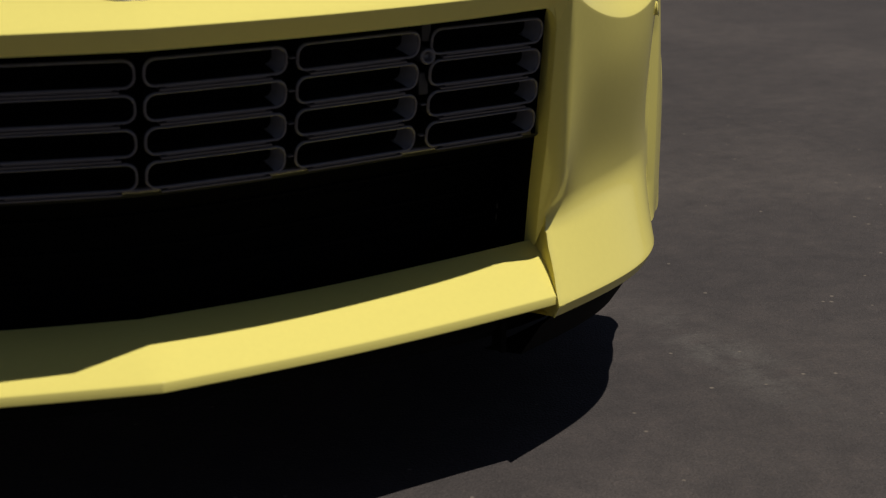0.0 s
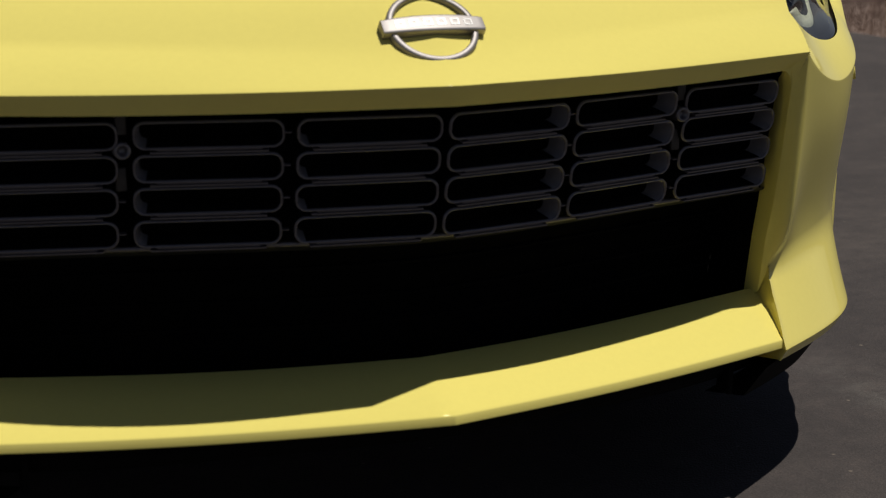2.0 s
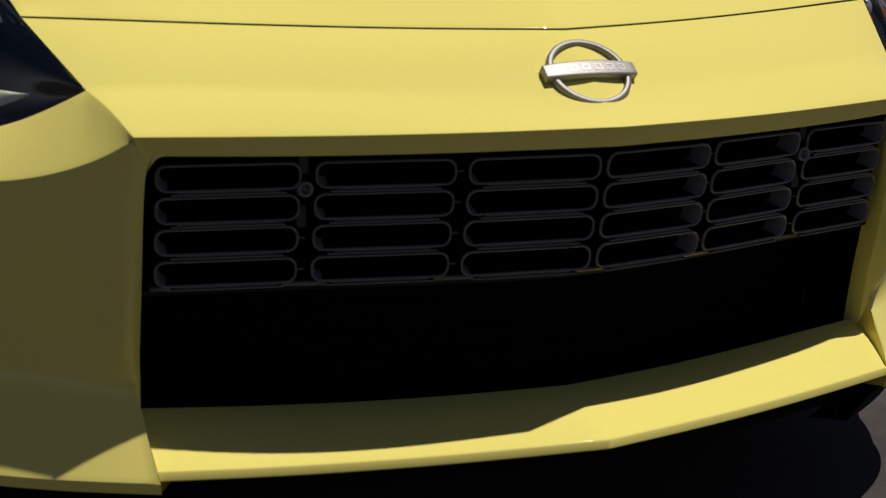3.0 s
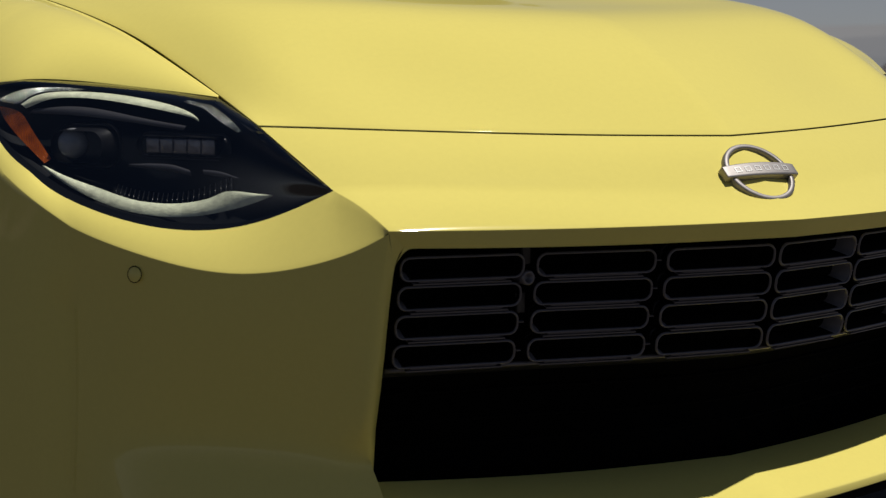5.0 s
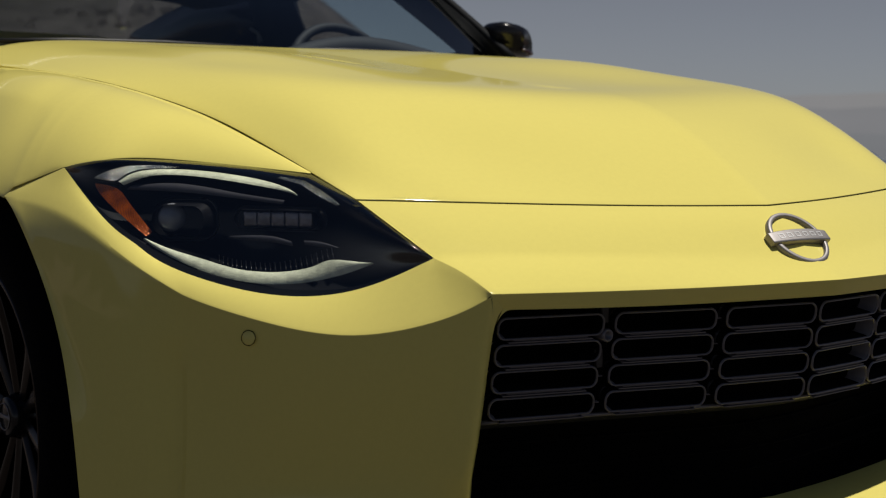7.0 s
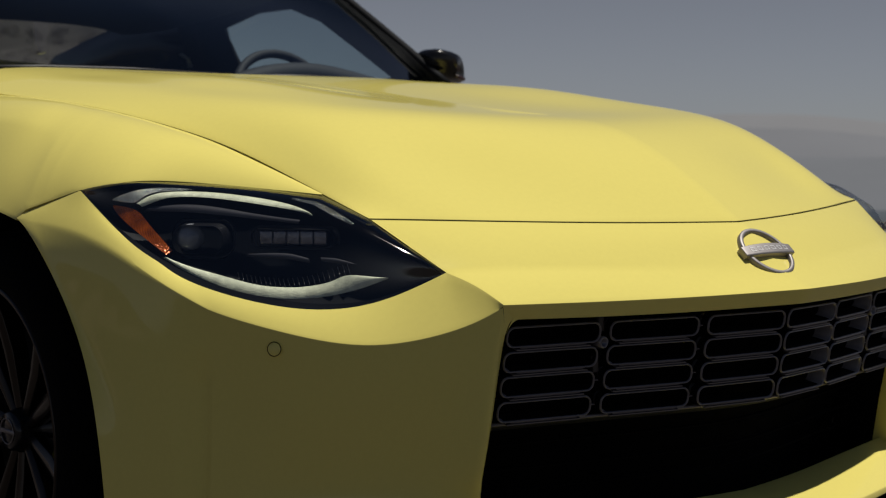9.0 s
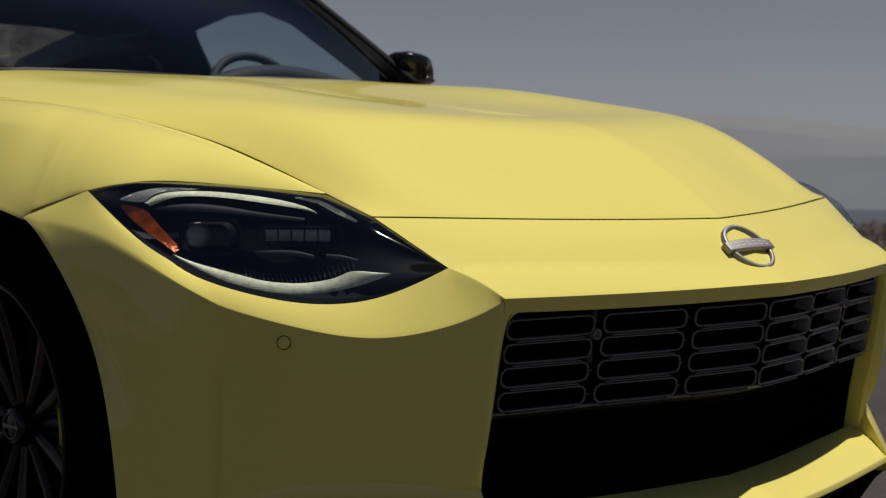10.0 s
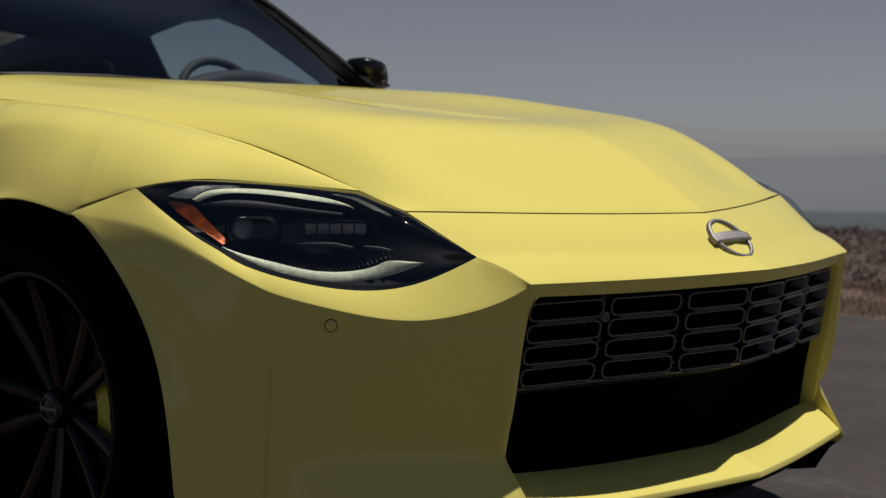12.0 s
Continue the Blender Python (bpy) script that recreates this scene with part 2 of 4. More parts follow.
def grid_into(bm, g, s=1, flip=False):
    """Adds a grid of points as faces; s = -1 mirrors it to the other side of the car."""
    nv, nu = g.shape[:2]
    vs = [[bm.verts.new((s * p[0], p[1], p[2])) for p in row] for row in g]
    for i in range(nv - 1):
        for j in range(nu - 1):
            f = [vs[i][j], vs[i][j + 1], vs[i + 1][j + 1], vs[i + 1][j]]
            if (s < 0) != flip:
                f.reverse()
            try:
                bm.faces.new(f)
            except ValueError:
                pass
    return vs


def finish(bm, name, mat, parent=None, label="", smooth=True, weld=0.0, bevel=0.0, thick=0.0, angle=25, segments=3, crease=0):
    if weld:
        bmesh.ops.remove_doubles(bm, verts=bm.verts, dist=weld)
        bmesh.ops.dissolve_degenerate(bm, edges=bm.edges, dist=1e-6)
    me = bpy.data.meshes.new(name)
    for f in bm.faces:
        f.smooth = smooth
    if crease:
        for e in bm.edges:
            if len(e.link_faces) == 2 and e.calc_face_angle(0) > radians(crease):
                e.smooth = False
    bm.to_mesh(me)
    bm.free()
    me.materials.append(mat)
    ob = new(name, me)
    if thick:
        md = ob.modifiers.new("thickness", "SOLIDIFY")
        md.thickness, md.offset = thick, -1
    if bevel:
        md = ob.modifiers.new("edges", "BEVEL")
        md.width, md.segments, md.limit_method, md.angle_limit = bevel, segments, "ANGLE", radians(angle)
    if parent:
        ob.parent = parent
    if label:
        ob["label"] = label
    return ob


def part(name, bm, mat, parent, label="", **k):
    return finish(bm, name, mat, parent, label, **k)


def box_into(bm, size, at, m=None):
    r = bmesh.ops.create_cube(bm, size=1, matrix=(m or Matrix.Identity(4)) @ Matrix.Translation(at) @ Matrix.Diagonal((*size, 1)))
    return r["verts"]


def tube_into(bm, pts, radius, sides=8, closed=False, flat=1.0):
    """A tube along points; radius may be one number or one for each point."""
    pts = [Vector(p) for p in pts]
    n = len(pts)
    rings = []
    for i, p in enumerate(pts):
        a, b = pts[(i - 1) % n if closed else max(i - 1, 0)], pts[(i + 1) % n if closed else min(i + 1, n - 1)]
        d = (b - a).normalized()
        x = d.cross(Vector((0, 0, 1)) if abs(d.z) < 0.9 else Vector((0, 1, 0))).normalized()
        y = x.cross(d)
        r = radius[i] if hasattr(radius, "__len__") else radius
        rings.append([bm.verts.new(p + r * (math.cos(k * math.tau / sides) * x + flat * math.sin(k * math.tau / sides) * y)) for k in range(sides)])
    for i in range(n if closed else n - 1):
        a, b = rings[i], rings[(i + 1) % n]
        for k in range(sides):
            bm.faces.new((a[k], a[(k + 1) % sides], b[(k + 1) % sides], b[k]))
    if not closed:
        bm.faces.new(rings[0][::-1])
        bm.faces.new(rings[-1])


def lathe_into(bm, profile, sides=64, m=None):
    """Turns a profile of (radius, x) round the x axis."""
    m = m or Matrix.Identity(4)
    rings = [[bm.verts.new(m @ Vector((x, r * math.cos(k * math.tau / sides), r * math.sin(k * math.tau / sides)))) for k in range(sides)] for r, x in profile]
    for a, b in zip(rings[:-1], rings[1:]):
        for k in range(sides):
            bm.faces.new((a[k], a[(k + 1) % sides], b[(k + 1) % sides], b[k]))


# ---- the car: y runs from nose to tail, x across, wheels stand on z = 0 ----
car = new("sports_car")
tagged(car, "pale yellow two-door sports coupe parked on dark asphalt", "car")

BROW = [(0, -.123, .604), (.199, -.084, .602), (.38, -.035, .602), (.53, .004, .604)]
HOODCUT = [(0, .02, .704), (.198, .074, .707), (.42, .145, .714), (.605, .215, .721)]
GTOP = [(0, -.112, .580), (.2, -.070, .578), (.38, -.026, .579), (.503, .012, .581)]
LIP_FRONT = [(0, -.1105, .2168), (.2, -.0635, .2103), (.385, -.0195, .2094), (.522, .0085, .2140)]
LIP_BACK = [(0, 0, .2660), (.198, .0445, .2608), (.381, .0822, .2645), (.522, .0927, .2765)]
LAMP_IN, LAMP_HOOD, LAMP_FEN, LAMP_OUT = (.558, .096, .646), (.605, .215, .721), (.622, .310, .755), (.866, .612, .760)
LAMP_BOT = [LAMP_IN, (.647, .160, .602), (.743, .243, .598), (.815, .361, .628), (.862, .470, .688), LAMP_OUT]
LAMP_TOP = [LAMP_FEN, (.680, .407, .767), (.750, .481, .773), (.826, .544, .773), LAMP_OUT]
HOOD_SIDE = [LAMP_HOOD, (.613, .320, .755), (.645, .516, .822), (.670, .736, .872), (.693, 1.002, .909), (.701, 1.400, .937), (.703, 1.62, .957)]

# bumper side: rows from the lamp and shut line down, columns from the grille ridge to the wheel arch
B1 = [(.5298, .006, .6005), (.580, .046, .570), (.668, .122, .548), (.757, .214, .564), (.8185, .3187, .593), (.845, .374, .6195), (.880, .4265, .654), (.893, .541, .714), (.9140, .742, .714)]
B2 = [(.5340, .0210, .48), (.582, .0625, .478), (.662, .1265, .475), (.752, .220, .475), (.812, .322, .49), (.851, .367, .50), (.885, .417, .540), (.907, .508, .603), (.918, .664, .675)]
B3 = [(.5358, .0385, .37), (.582, .0880, .375), (.661, .151, .375), (.756, .244, .375), (.812, .325, .385), (.849, .364, .39), (.877, .402, .41), (.901, .446, .448), (.916, .546, .560)]
B4 = [(.524, .070, .312), (.580, .099, .313), (.66, .158, .318), (.757, .252, .318), (.815, .328, .305), (.849, .364, .31), (.874, .402, .32), (.897, .430, .345), (.917, .4765, .4195)]
B5 = [(.820, .335, .20), (.849, .366, .20), (.872, .402, .20), (.892, .428, .205), (.909, .461, .25)]
SEG = 8
lamp_row = spline([LAMP_IN, (.647, .160, .602), (.743, .243, .598), (.815, .361, .628), (.842, .415, .657), (.862, .470, .688), LAMP_OUT], 6 * SEG + 1, True)
b0 = np.vstack([polyline([BROW[-1], LAMP_IN], SEG + 1), lamp_row[1:], polyline([LAMP_OUT, (.913, .749, .716)], SEG + 1)[1:]])
NB = 8 * SEG + 1
b0[:SEG + 1] += np.sin(np.pi * np.linspace(0, 1, SEG + 1))[:, None] * np.array([0, -.002, .004])
b1 = spline(B1, NB, True)
crown = np.sin(np.pi * np.linspace(0, 1, NB))[:, None]
flange_grid = np.stack([b0 * (1 - w) + b1 * w + crown * (1 - (2 * w - 1) ** 2) * np.array([.001, -.0015, .001]) for w in (0, .18, .36, .54, .72, .9, 1)])
KC = 4 * SEG
face_grid = net([b1[:KC + 1], spline(B2, NB, True)[:KC + 1], spline(B3, NB, True)[:KC + 1], spline(B4, NB, True)[:KC + 1]], KC + 1, 61, True)
side_rows = [b1[KC:], spline(B2[4:], 33, True), spline(B3[4:], 33, True), spline(B4[4:], 33, True), spline(B5, 33, True)]
side_grid = net(side_rows, 33, 81, True)
side_grid[:61, 0] = face_grid[:, -1]
# ease the panel between lamp and arch into one soft sweep, then turn its edge in along the arch
sweep = np.concatenate([flange_grid[:, KC:], side_grid[1:]])
row, col = np.arange(len(sweep))[:, None, None], np.arange(33)[None, :, None]
across = np.clip((col - 1) / 10, 0, 1) * np.clip((row - 9) / 16, 0, 1) + np.clip((col - 11) / 16, 0, 1) * np.clip((25 - row) / 16, 0, 1) * .12
along = np.clip(col / 4, 0, 1) * np.clip(row / 5, 0, 1) * np.ones_like(across)
for ease in (across, along):
    ease[0], ease[-1], ease[:, -1] = 0, 0, 0
for _ in range(70):
    mean = sweep.copy()
    mean[:, 1:-1] = (sweep[:, 2:] + sweep[:, :-2]) / 2
    sweep += (mean - sweep) * .5 * along
    mean = sweep.copy()
    mean[1:-1] = (sweep[2:] + sweep[:-2]) / 2
    sweep += (mean - sweep) * .4 * across
turn = np.clip(1 - np.arange(len(sweep)) / 46, 0, 1)
sweep[:, -3:, 0] += np.array([0, 0, -.003]) * turn[:, None]
flange_grid[:, KC:] = sweep[:7]
side_grid = sweep[6:]
# upright edge where the front face ends and the side steps back
hem = np.interp(np.arange(33), [0, 1, 2, 9], [0, .8, 1, 0])[None] * (np.clip((.535 - side_grid[..., 2]) / .05, 0, 1) * np.clip((side_grid[..., 2] - .20) / .06, 0, 1))
side_grid += hem[..., None] * np.array([-.005, .0065, 0])
# the corner fin grows out of the face in a soft hollow
FIN_BOT = [(.515, -.0010, .2140), (.60, .0530, .2125), (.69, .1210, .2120), (.765, .212, .212), (.8195, .3345, .212)]
fin_b = even(FIN_BOT, KC + 1)
kink = face_grid[60].copy()
down = fin_b - kink
down /= np.linalg.norm(down, axis=1)[:, None]
start, end = face_grid[52].copy(), kink + down * .024
hollow = np.stack([start * (1 - q) ** 2 + kink * 2 * q * (1 - q) + end * q * q for q in np.linspace(0, 1, 17)])
face_grid[53:61, :-1] = hollow[1:9, :-1]
fin_grid = np.concatenate([face_grid[60:61], hollow[9:], np.stack([end * (1 - w) + fin_b * w for w in (.2, .4, .6, .8, .92)]),
                           np.stack([fin_b + np.array(o) for o in ((0, 0, 0), (-.003, .008, -.016), (-.03, .06, -.018))])])


brow = even(BROW, 33)
hoodcut = even(HOODCUT, 33)
gtop = even(GTOP, 33)
nose_side = np.vstack([b0[:SEG + 1], polyline([LAMP_IN, LAMP_HOOD], 15)[1:]])
nose_mid = spline([BROW[0], (0, -.085, .622), (0, -.045, .655), (0, -.012, .684), HOODCUT[0]], len(nose_side))
nose_grid = coons(brow, hoodcut, nose_mid, nose_side)
vv, uu = np.meshgrid(np.linspace(0, 1, nose_grid.shape[0]), np.linspace(0, 1, 33), indexing="ij")
nose_grid += (0.010 * np.sin(np.pi * vv) * uu * (1 - uu) * 2 + .0042 * np.sin(np.pi * vv) * uu ** 5 * (1 - uu) / .067)[..., None] * np.array([0, -.6, .8])

bm = bmesh.new()
for s in (1, -1):
    grid_into(bm, side_grid, s, flip=True)
    grid_into(bm, np.concatenate([nose_grid[:-1], nose_grid[-2:-1] * .34 + nose_grid[-1:] * .66]), s)
    grid_into(bm, np.stack([gtop, gtop * .4 + brow * .6, brow]), s)
    grid_into(bm, flange_grid, s, flip=True)
    grid_into(bm, face_grid[:, 2:], s, flip=True)
    ridge = np.vstack([flange_grid[:, 0], face_grid[1:, 0]])
    inner = polyline([(.503, .012, .581), (.5100, .034, .566), (.5135, .043, .55), (.5150, .055, .50), (.5160, .066, .45), (.5168, .076, .40), (.5160, .086, .35), (.5150, .100, .258)], len(ridge))
    rim = polyline([(.507, .0108, .5845), (.5118, .0140, .573), (.5146, .0180, .560), (.5155, .0220, .543), (.5165, .0307, .50), (.5169, .0398, .45), (.5174, .0502, .40), (.5172, .0638, .35), (.5160, .074, .275)], len(ridge))
    grid_into(bm, np.stack([inner + np.array([0, .008, 0]), inner, rim, ridge])[:, :7], s)
    # rounded fold between the flank of the opening and the face
    fade = np.clip(np.arange(61) / 10, 0, 1)[:, None]
    flank, corner, face = ridge[6:] * .42 + rim[6:] * .58, ridge[6:], face_grid[:, 2]
    fold = []
    for q in np.linspace(0, 1, 11):
        sharp = flank + (corner - flank) * min(2 * q, 1) + (face - corner) * max(2 * q - 1, 0)
        fold.append(sharp * (1 - fade) + fade * (flank * (1 - q) ** 2 + corner * 2 * q * (1 - q) + face * q * q))
    grid_into(bm, np.stack([inner[6:] + np.array([0, .008, 0]), inner[6:], rim[6:], *fold]), s)
    grid_into(bm, fin_grid, s, flip=True)
    end = fin_grid[:, 0]
    grid_into(bm, np.stack([end + np.array([-.001, .07, .0]), end]), s, flip=True)
for s in (1, -1):
    k, b, c = Vector((s * .5062, .0110, .5835)), Vector((s * .492, .009, .5805)), Vector((s * .5146, .0182, .5590))
    arc = [b.lerp(k, q).lerp(k.lerp(c, q), q) for q in np.linspace(0, 1, 9)]
    hub = bm.verts.new(k)
    vs = [bm.verts.new(p) for p in arc]
    for p, q in zip(vs[:-1], vs[1:]):
        bm.faces.new((hub, p, q))
bumper = part("bumper_cover", bm, PAINT, car, weld=0.0006, bevel=0.004, angle=24)

# hood
H0 = [(0, .02, .704), (.2, .074, .707), (.42, .145, .714), (.53, .187, .718), (.605, .215, .721)]
H1 = [(0, .15, .789), (.2, .19, .785), (.42, .26, .785), (.540, .2855, .782), (.612, .305, .750)]
H2 = [(0, .305, .860), (.2, .34, .862), (.41, .39, .865), (.548, .420, .8490), (.632, .435, .797)]
H3 = [(0, .5, .889), (.2, .52, .894), (.40, .55, .902), (.56, .575, .890), (.652, .59, .842)]
H4 = [(0, .83, .925), (.2, .84, .935), (.4, .85, .950), (.58, .86, .927), (.682, .87, .893)]
H5 = [(0, 1.15, .960), (.2, 1.15, .968), (.4, 1.15, .975), (.58, 1.15, .958), (.696, 1.15, .922)]
H6 = [(0, 1.50, .998), (.2, 1.505, .999), (.4, 1.53, 1.001), (.58, 1.58, .993), (.703, 1.62, .957)]
hood_grid = net([H0, H1, H2, H3, H4, H5, H6], 41, 73)
gap_x = np.exp(-((hood_grid[..., 0] - .50) / .075) ** 2)
gap_y = np.clip((hood_grid[..., 1] - .55) / .32, 0, 1) * np.clip((1.50 - hood_grid[..., 1]) / .30, 0, 1)
hood_grid[..., 2] -= .006 * gap_x * gap_y * gap_y * (3 - 2 * gap_y)
hood_in = hood_grid.copy()
hood_in[0] = hood_grid[0] * .97 + hood_grid[1] * .03 + np.array([0, .0010, .0006])
hood_in[:, -1] -= np.array([.0003, 0, 0])
bm = bmesh.new()
for s in (1, -1):
    grid_into(bm, hood_in, s)
part("hood", bm, PAINT, car, weld=0.0006, thick=0.012, bevel=0.0009, angle=40)

# dark layer under the panel gaps
bm = bmesh.new()
for s in (1, -1):
    grid_into(bm, hood_grid + np.array([0, .004, -.014]), s)
    grid_into(bm, nose_grid[-6:] + np.array([0, .012, -.012]), s)
for s in (1, -1):
    grid_into(bm, np.stack([b0[7 * SEG:] + np.array([-.008, .004, .010]), b0[7 * SEG:] + np.array([-.008, -.004, -.010])]), s)
    side_line = spline(HOOD_SIDE, 40)
    grid_into(bm, np.stack([side_line + np.array([-.010, 0, -.007]), side_line + np.array([.010, 0, -.007])]), s)
part("inner_panel", bm, GAP, car, weld=0.0006)

# fenders
F0 = [LAMP_FEN, (.621, .311, .7551), (.620, .312, .7553), (.618, .314, .7557), (.616, .318, .756)]
F1 = [(.750, .481, .773), (.738, .480, .786), (.720, .480, .799), (.685, .496, .814), (.647, .516, .822)]
F2 = [(.826, .544, .773), (.808, .558, .791), (.780, .578, .815), (.724, .610, .841), (.661, .640, .853)]
F3 = [LAMP_OUT, (.852, .632, .785), (.825, .668, .818), (.756, .712, .855), (.672, .736, .872)]
FM = [(.886, .667, .7437), (.872, .685, .775), (.840, .722, .816), (.772, .772, .861), (.678, .790, .881)]
F4 = [(.905, .722, .7275), (.886, .742, .769), (.852, .778, .815), (.785, .825, .868), (.683, .840, .889)]
FN = [(.909, .800, .749), (.894, .820, .795), (.860, .852, .832), (.795, .895, .878), (.688, .910, .898)]
F5 = [(.909, .905, .7625), (.897, .928, .804), (.866, .955, .842), (.803, .985, .886), (.695, 1.002, .909)]
F6 = [(.910, 1.13, .700), (.906, 1.140, .765), (.880, 1.155, .826), (.815, 1.17, .893), (.698, 1.18, .923)]
F7 = [(.914, 1.315, .450), (.912, 1.320, .650), (.898, 1.330, .790), (.822, 1.36, .905), (.7015, 1.40, .937)]
F8 = [(.912, 1.480, .250), (.912, 1.490, .560), (.903, 1.500, .770), (.828, 1.60, .925), (.7035, 1.62, .957)]
# sections: a shallow top that swells past the hood line, then a steep outer side
low_line = spline([F[0] for F in (F0, F1, F2, F3, FM, F4, FN, F5, F6, F7, F8)], 101, True)
top_line = spline([F[-1] for F in (F0, F1, F2, F3, FM, F4, FN, F5, F6, F7, F8)], 101, True)
fender_grid = np.zeros((101, 29, 3))
for k in range(101):
    a, b = top_line[k], low_line[k]
    d = b - a
    swell = np.array([0, 0, .08 * d[0]])
    steep = float(np.interp(k, [0, 25, 50, 62, 101], [.40, .44, .55, .57, .68]))
    c1 = a + np.array([.45 * d[0], .45 * d[1], 0]) + swell
    out = float(np.interp(k, [44, 56], [.14, .20]))
    c2 = b + np.array([-out * d[0], -out * d[1], steep * min(abs(d[2]), .22)])
    for j, q in enumerate(np.linspace(1, 0, 29)):
        fender_grid[k, j] = a * (1 - q) ** 3 + c1 * 3 * q * (1 - q) ** 2 + c2 * 3 * q * q * (1 - q) + b * q ** 3
lower = fender_grid[:, 0]
k_out, k_shut, k_end = (int(np.argmin(np.linalg.norm(lower - np.array(q), axis=1))) for q in (LAMP_OUT, F4[0], F7[0]))
for k in range(k_out, k_shut + 1):
    w = (k - k_out) / (k_shut - k_out)
    fender_grid[k, 0] = np.array(LAMP_OUT) * (1 - w) + np.array(F4[0]) * w + np.array([0, 0, .0006])
# upright lip round the wheel arch, from the shut line back
edge_low = fender_grid[k_shut:k_end + 1, 0]
far = np.r_[0, np.cumsum(np.linalg.norm(np.diff(edge_low, axis=0), axis=1))]
arch_line = even([(.912, .744, .711), (.918, .823, .728), (.920, .905, .738), (.920, .985, .734), (.919, 1.10, .685), (.916, 1.245, .520), (.910, 1.295, .400)], 200)
arch_edge = np.stack([np.interp(far / far[-1], np.linspace(0, 1, 200), arch_line[:, q]) for q in range(3)], 1)
arch_band = np.stack([arch_edge * q + edge_low * (1 - q) for q in np.linspace(1, 0, 5)])
# one smooth roll from the fender's side into the arch
roll = np.concatenate([arch_band[:4].transpose(1, 0, 2), fender_grid[k_shut:k_end + 1]], 1)
hold = np.interp(np.arange(roll.shape[1]), [0, 1, 12, 18], [0, 1, 1, 0])[None, :, None] * np.interp(np.arange(len(roll)), [0, 4], [0, 1])[:, None, None]
hold[-1] = 0
for _ in range(90):
    mean = roll.copy()
    mean[1:-1, 1:-1] = (roll[2:, 1:-1] + roll[:-2, 1:-1] + roll[1:-1, 2:] + roll[1:-1, :-2]) / 4
    roll += (mean - roll) * .5 * hold
arch_band = roll[:, :5].transpose(1, 0, 2)
fender_grid[k_shut:k_end + 1] = roll[:, 4:]
for s, label in ((1, ""), (-1, "")):
    bm = bmesh.new()
    grid_into(bm, fender_grid, s, flip=True)
    grid_into(bm, arch_band, s)
    part("fender", bm, PAINT, car, weld=.0004, thick=0.005, bevel=.0009, angle=62)

# front lip
lip_f, lip_b = even(LIP_FRONT, 25), even(LIP_BACK, 25)
lip_rows = np.stack([lip_b + np.array([0, .02, -.03]), lip_b, lip_b * .5 + lip_f * .5 + np.array([0, 0, .011]), lip_f + np.array([0, .0075, .0145]), lip_f + np.array([0, .002, .0115]), lip_f, lip_f + np.array([0, .05, -.006])])
bm = bmesh.new()
for s in (1, -1):
    grid_into(bm, lip_rows, s, flip=True)
part("front_lip", bm, PAINT, car, "yellow painted front spoiler lip", weld=0.0006, bevel=0.0016, angle=22, segments=3)

# black lower valance under each fin
for s in (1, -1):
    bm = bmesh.new()
    grid_into(bm, np.stack([fin_b + np.array(o) for o in ((-.004, .010, -.014), (-.012, .026, -.030), (-.030, .050, -.075), (-.06, .10, -.080))])[:, :29], s, flip=True)
    part("lower_valance", bm, GAP, car, "black lower valance under the bumper corner")

# black splitter and undertray
bm = bmesh.new()
spl_f = np.array(even([(0, -.060, .196), (.25, -.020, .192), (.46, .045, .185), (.62, .110, .195), (.78, .250, .195), (.86, .400, .195)], 25))
for s in (1, -1):
    grid_into(bm, np.stack([spl_f + np.array([0, .02, .03]), spl_f, spl_f + np.array([0, .02, -.02]), np.column_stack([spl_f[:, 0], np.full(25, .6), np.full(25, .17)])]), s, flip=True)
part("undertray", bm, GAP, car, weld=0.0006)
for s in (1, -1):
    bm = bmesh.new()
    box_into(bm, (.008, .03, .05), (s * .458, .055, .172))
    part("air_strake", bm, GAP, car, bevel=.002)

# ---- grille ----
def grille_y(x, z):
    c = np.array([(-.38, .011), (-.2, -.034), (0, -.066), (.2, -.034), (.38, .011), (.51, .041)])
    return float(np.interp(abs(x), *spline(c, 120).T)) - 0.016 + (0.575 - z) * 0.18


def ring_loop(w, h, r, y, n=6):
    pts = []
    for cx, cz, a0 in ((w / 2 - r, h / 2 - r, 0), (-w / 2 + r, h / 2 - r, 90), (-w / 2 + r, -h / 2 + r, 180), (w / 2 - r, -h / 2 + r, 270)):
        for k in range(n + 1):
            a = radians(a0 + 90 * k / n)
            pts.append((cx + r * math.cos(a), y, cz + r * math.sin(a)))
    return pts


def loops_into(bm, loops):
    rings = [[bm.verts.new(p) for p in lp] for lp in loops]
    for a, b in zip(rings[:-1], rings[1:]):
        n = len(a)
        for k in range(n):
            bm.faces.new((a[k], a[(k + 1) % n], b[(k + 1) % n], b[k]))


# sheets behind the cells, coloured near-black as the shade of the recess
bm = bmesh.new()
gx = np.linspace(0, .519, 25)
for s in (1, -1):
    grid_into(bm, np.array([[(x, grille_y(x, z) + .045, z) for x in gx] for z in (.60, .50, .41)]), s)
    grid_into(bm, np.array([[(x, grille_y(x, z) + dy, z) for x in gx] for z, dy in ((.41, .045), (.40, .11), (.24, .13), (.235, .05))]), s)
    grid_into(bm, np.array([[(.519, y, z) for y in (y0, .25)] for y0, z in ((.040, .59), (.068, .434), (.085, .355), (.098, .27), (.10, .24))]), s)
grille = part("grille", bm, RECESS_SHADE, car, "recessed grille opening, its shade painted near-black", weld=0.0006)

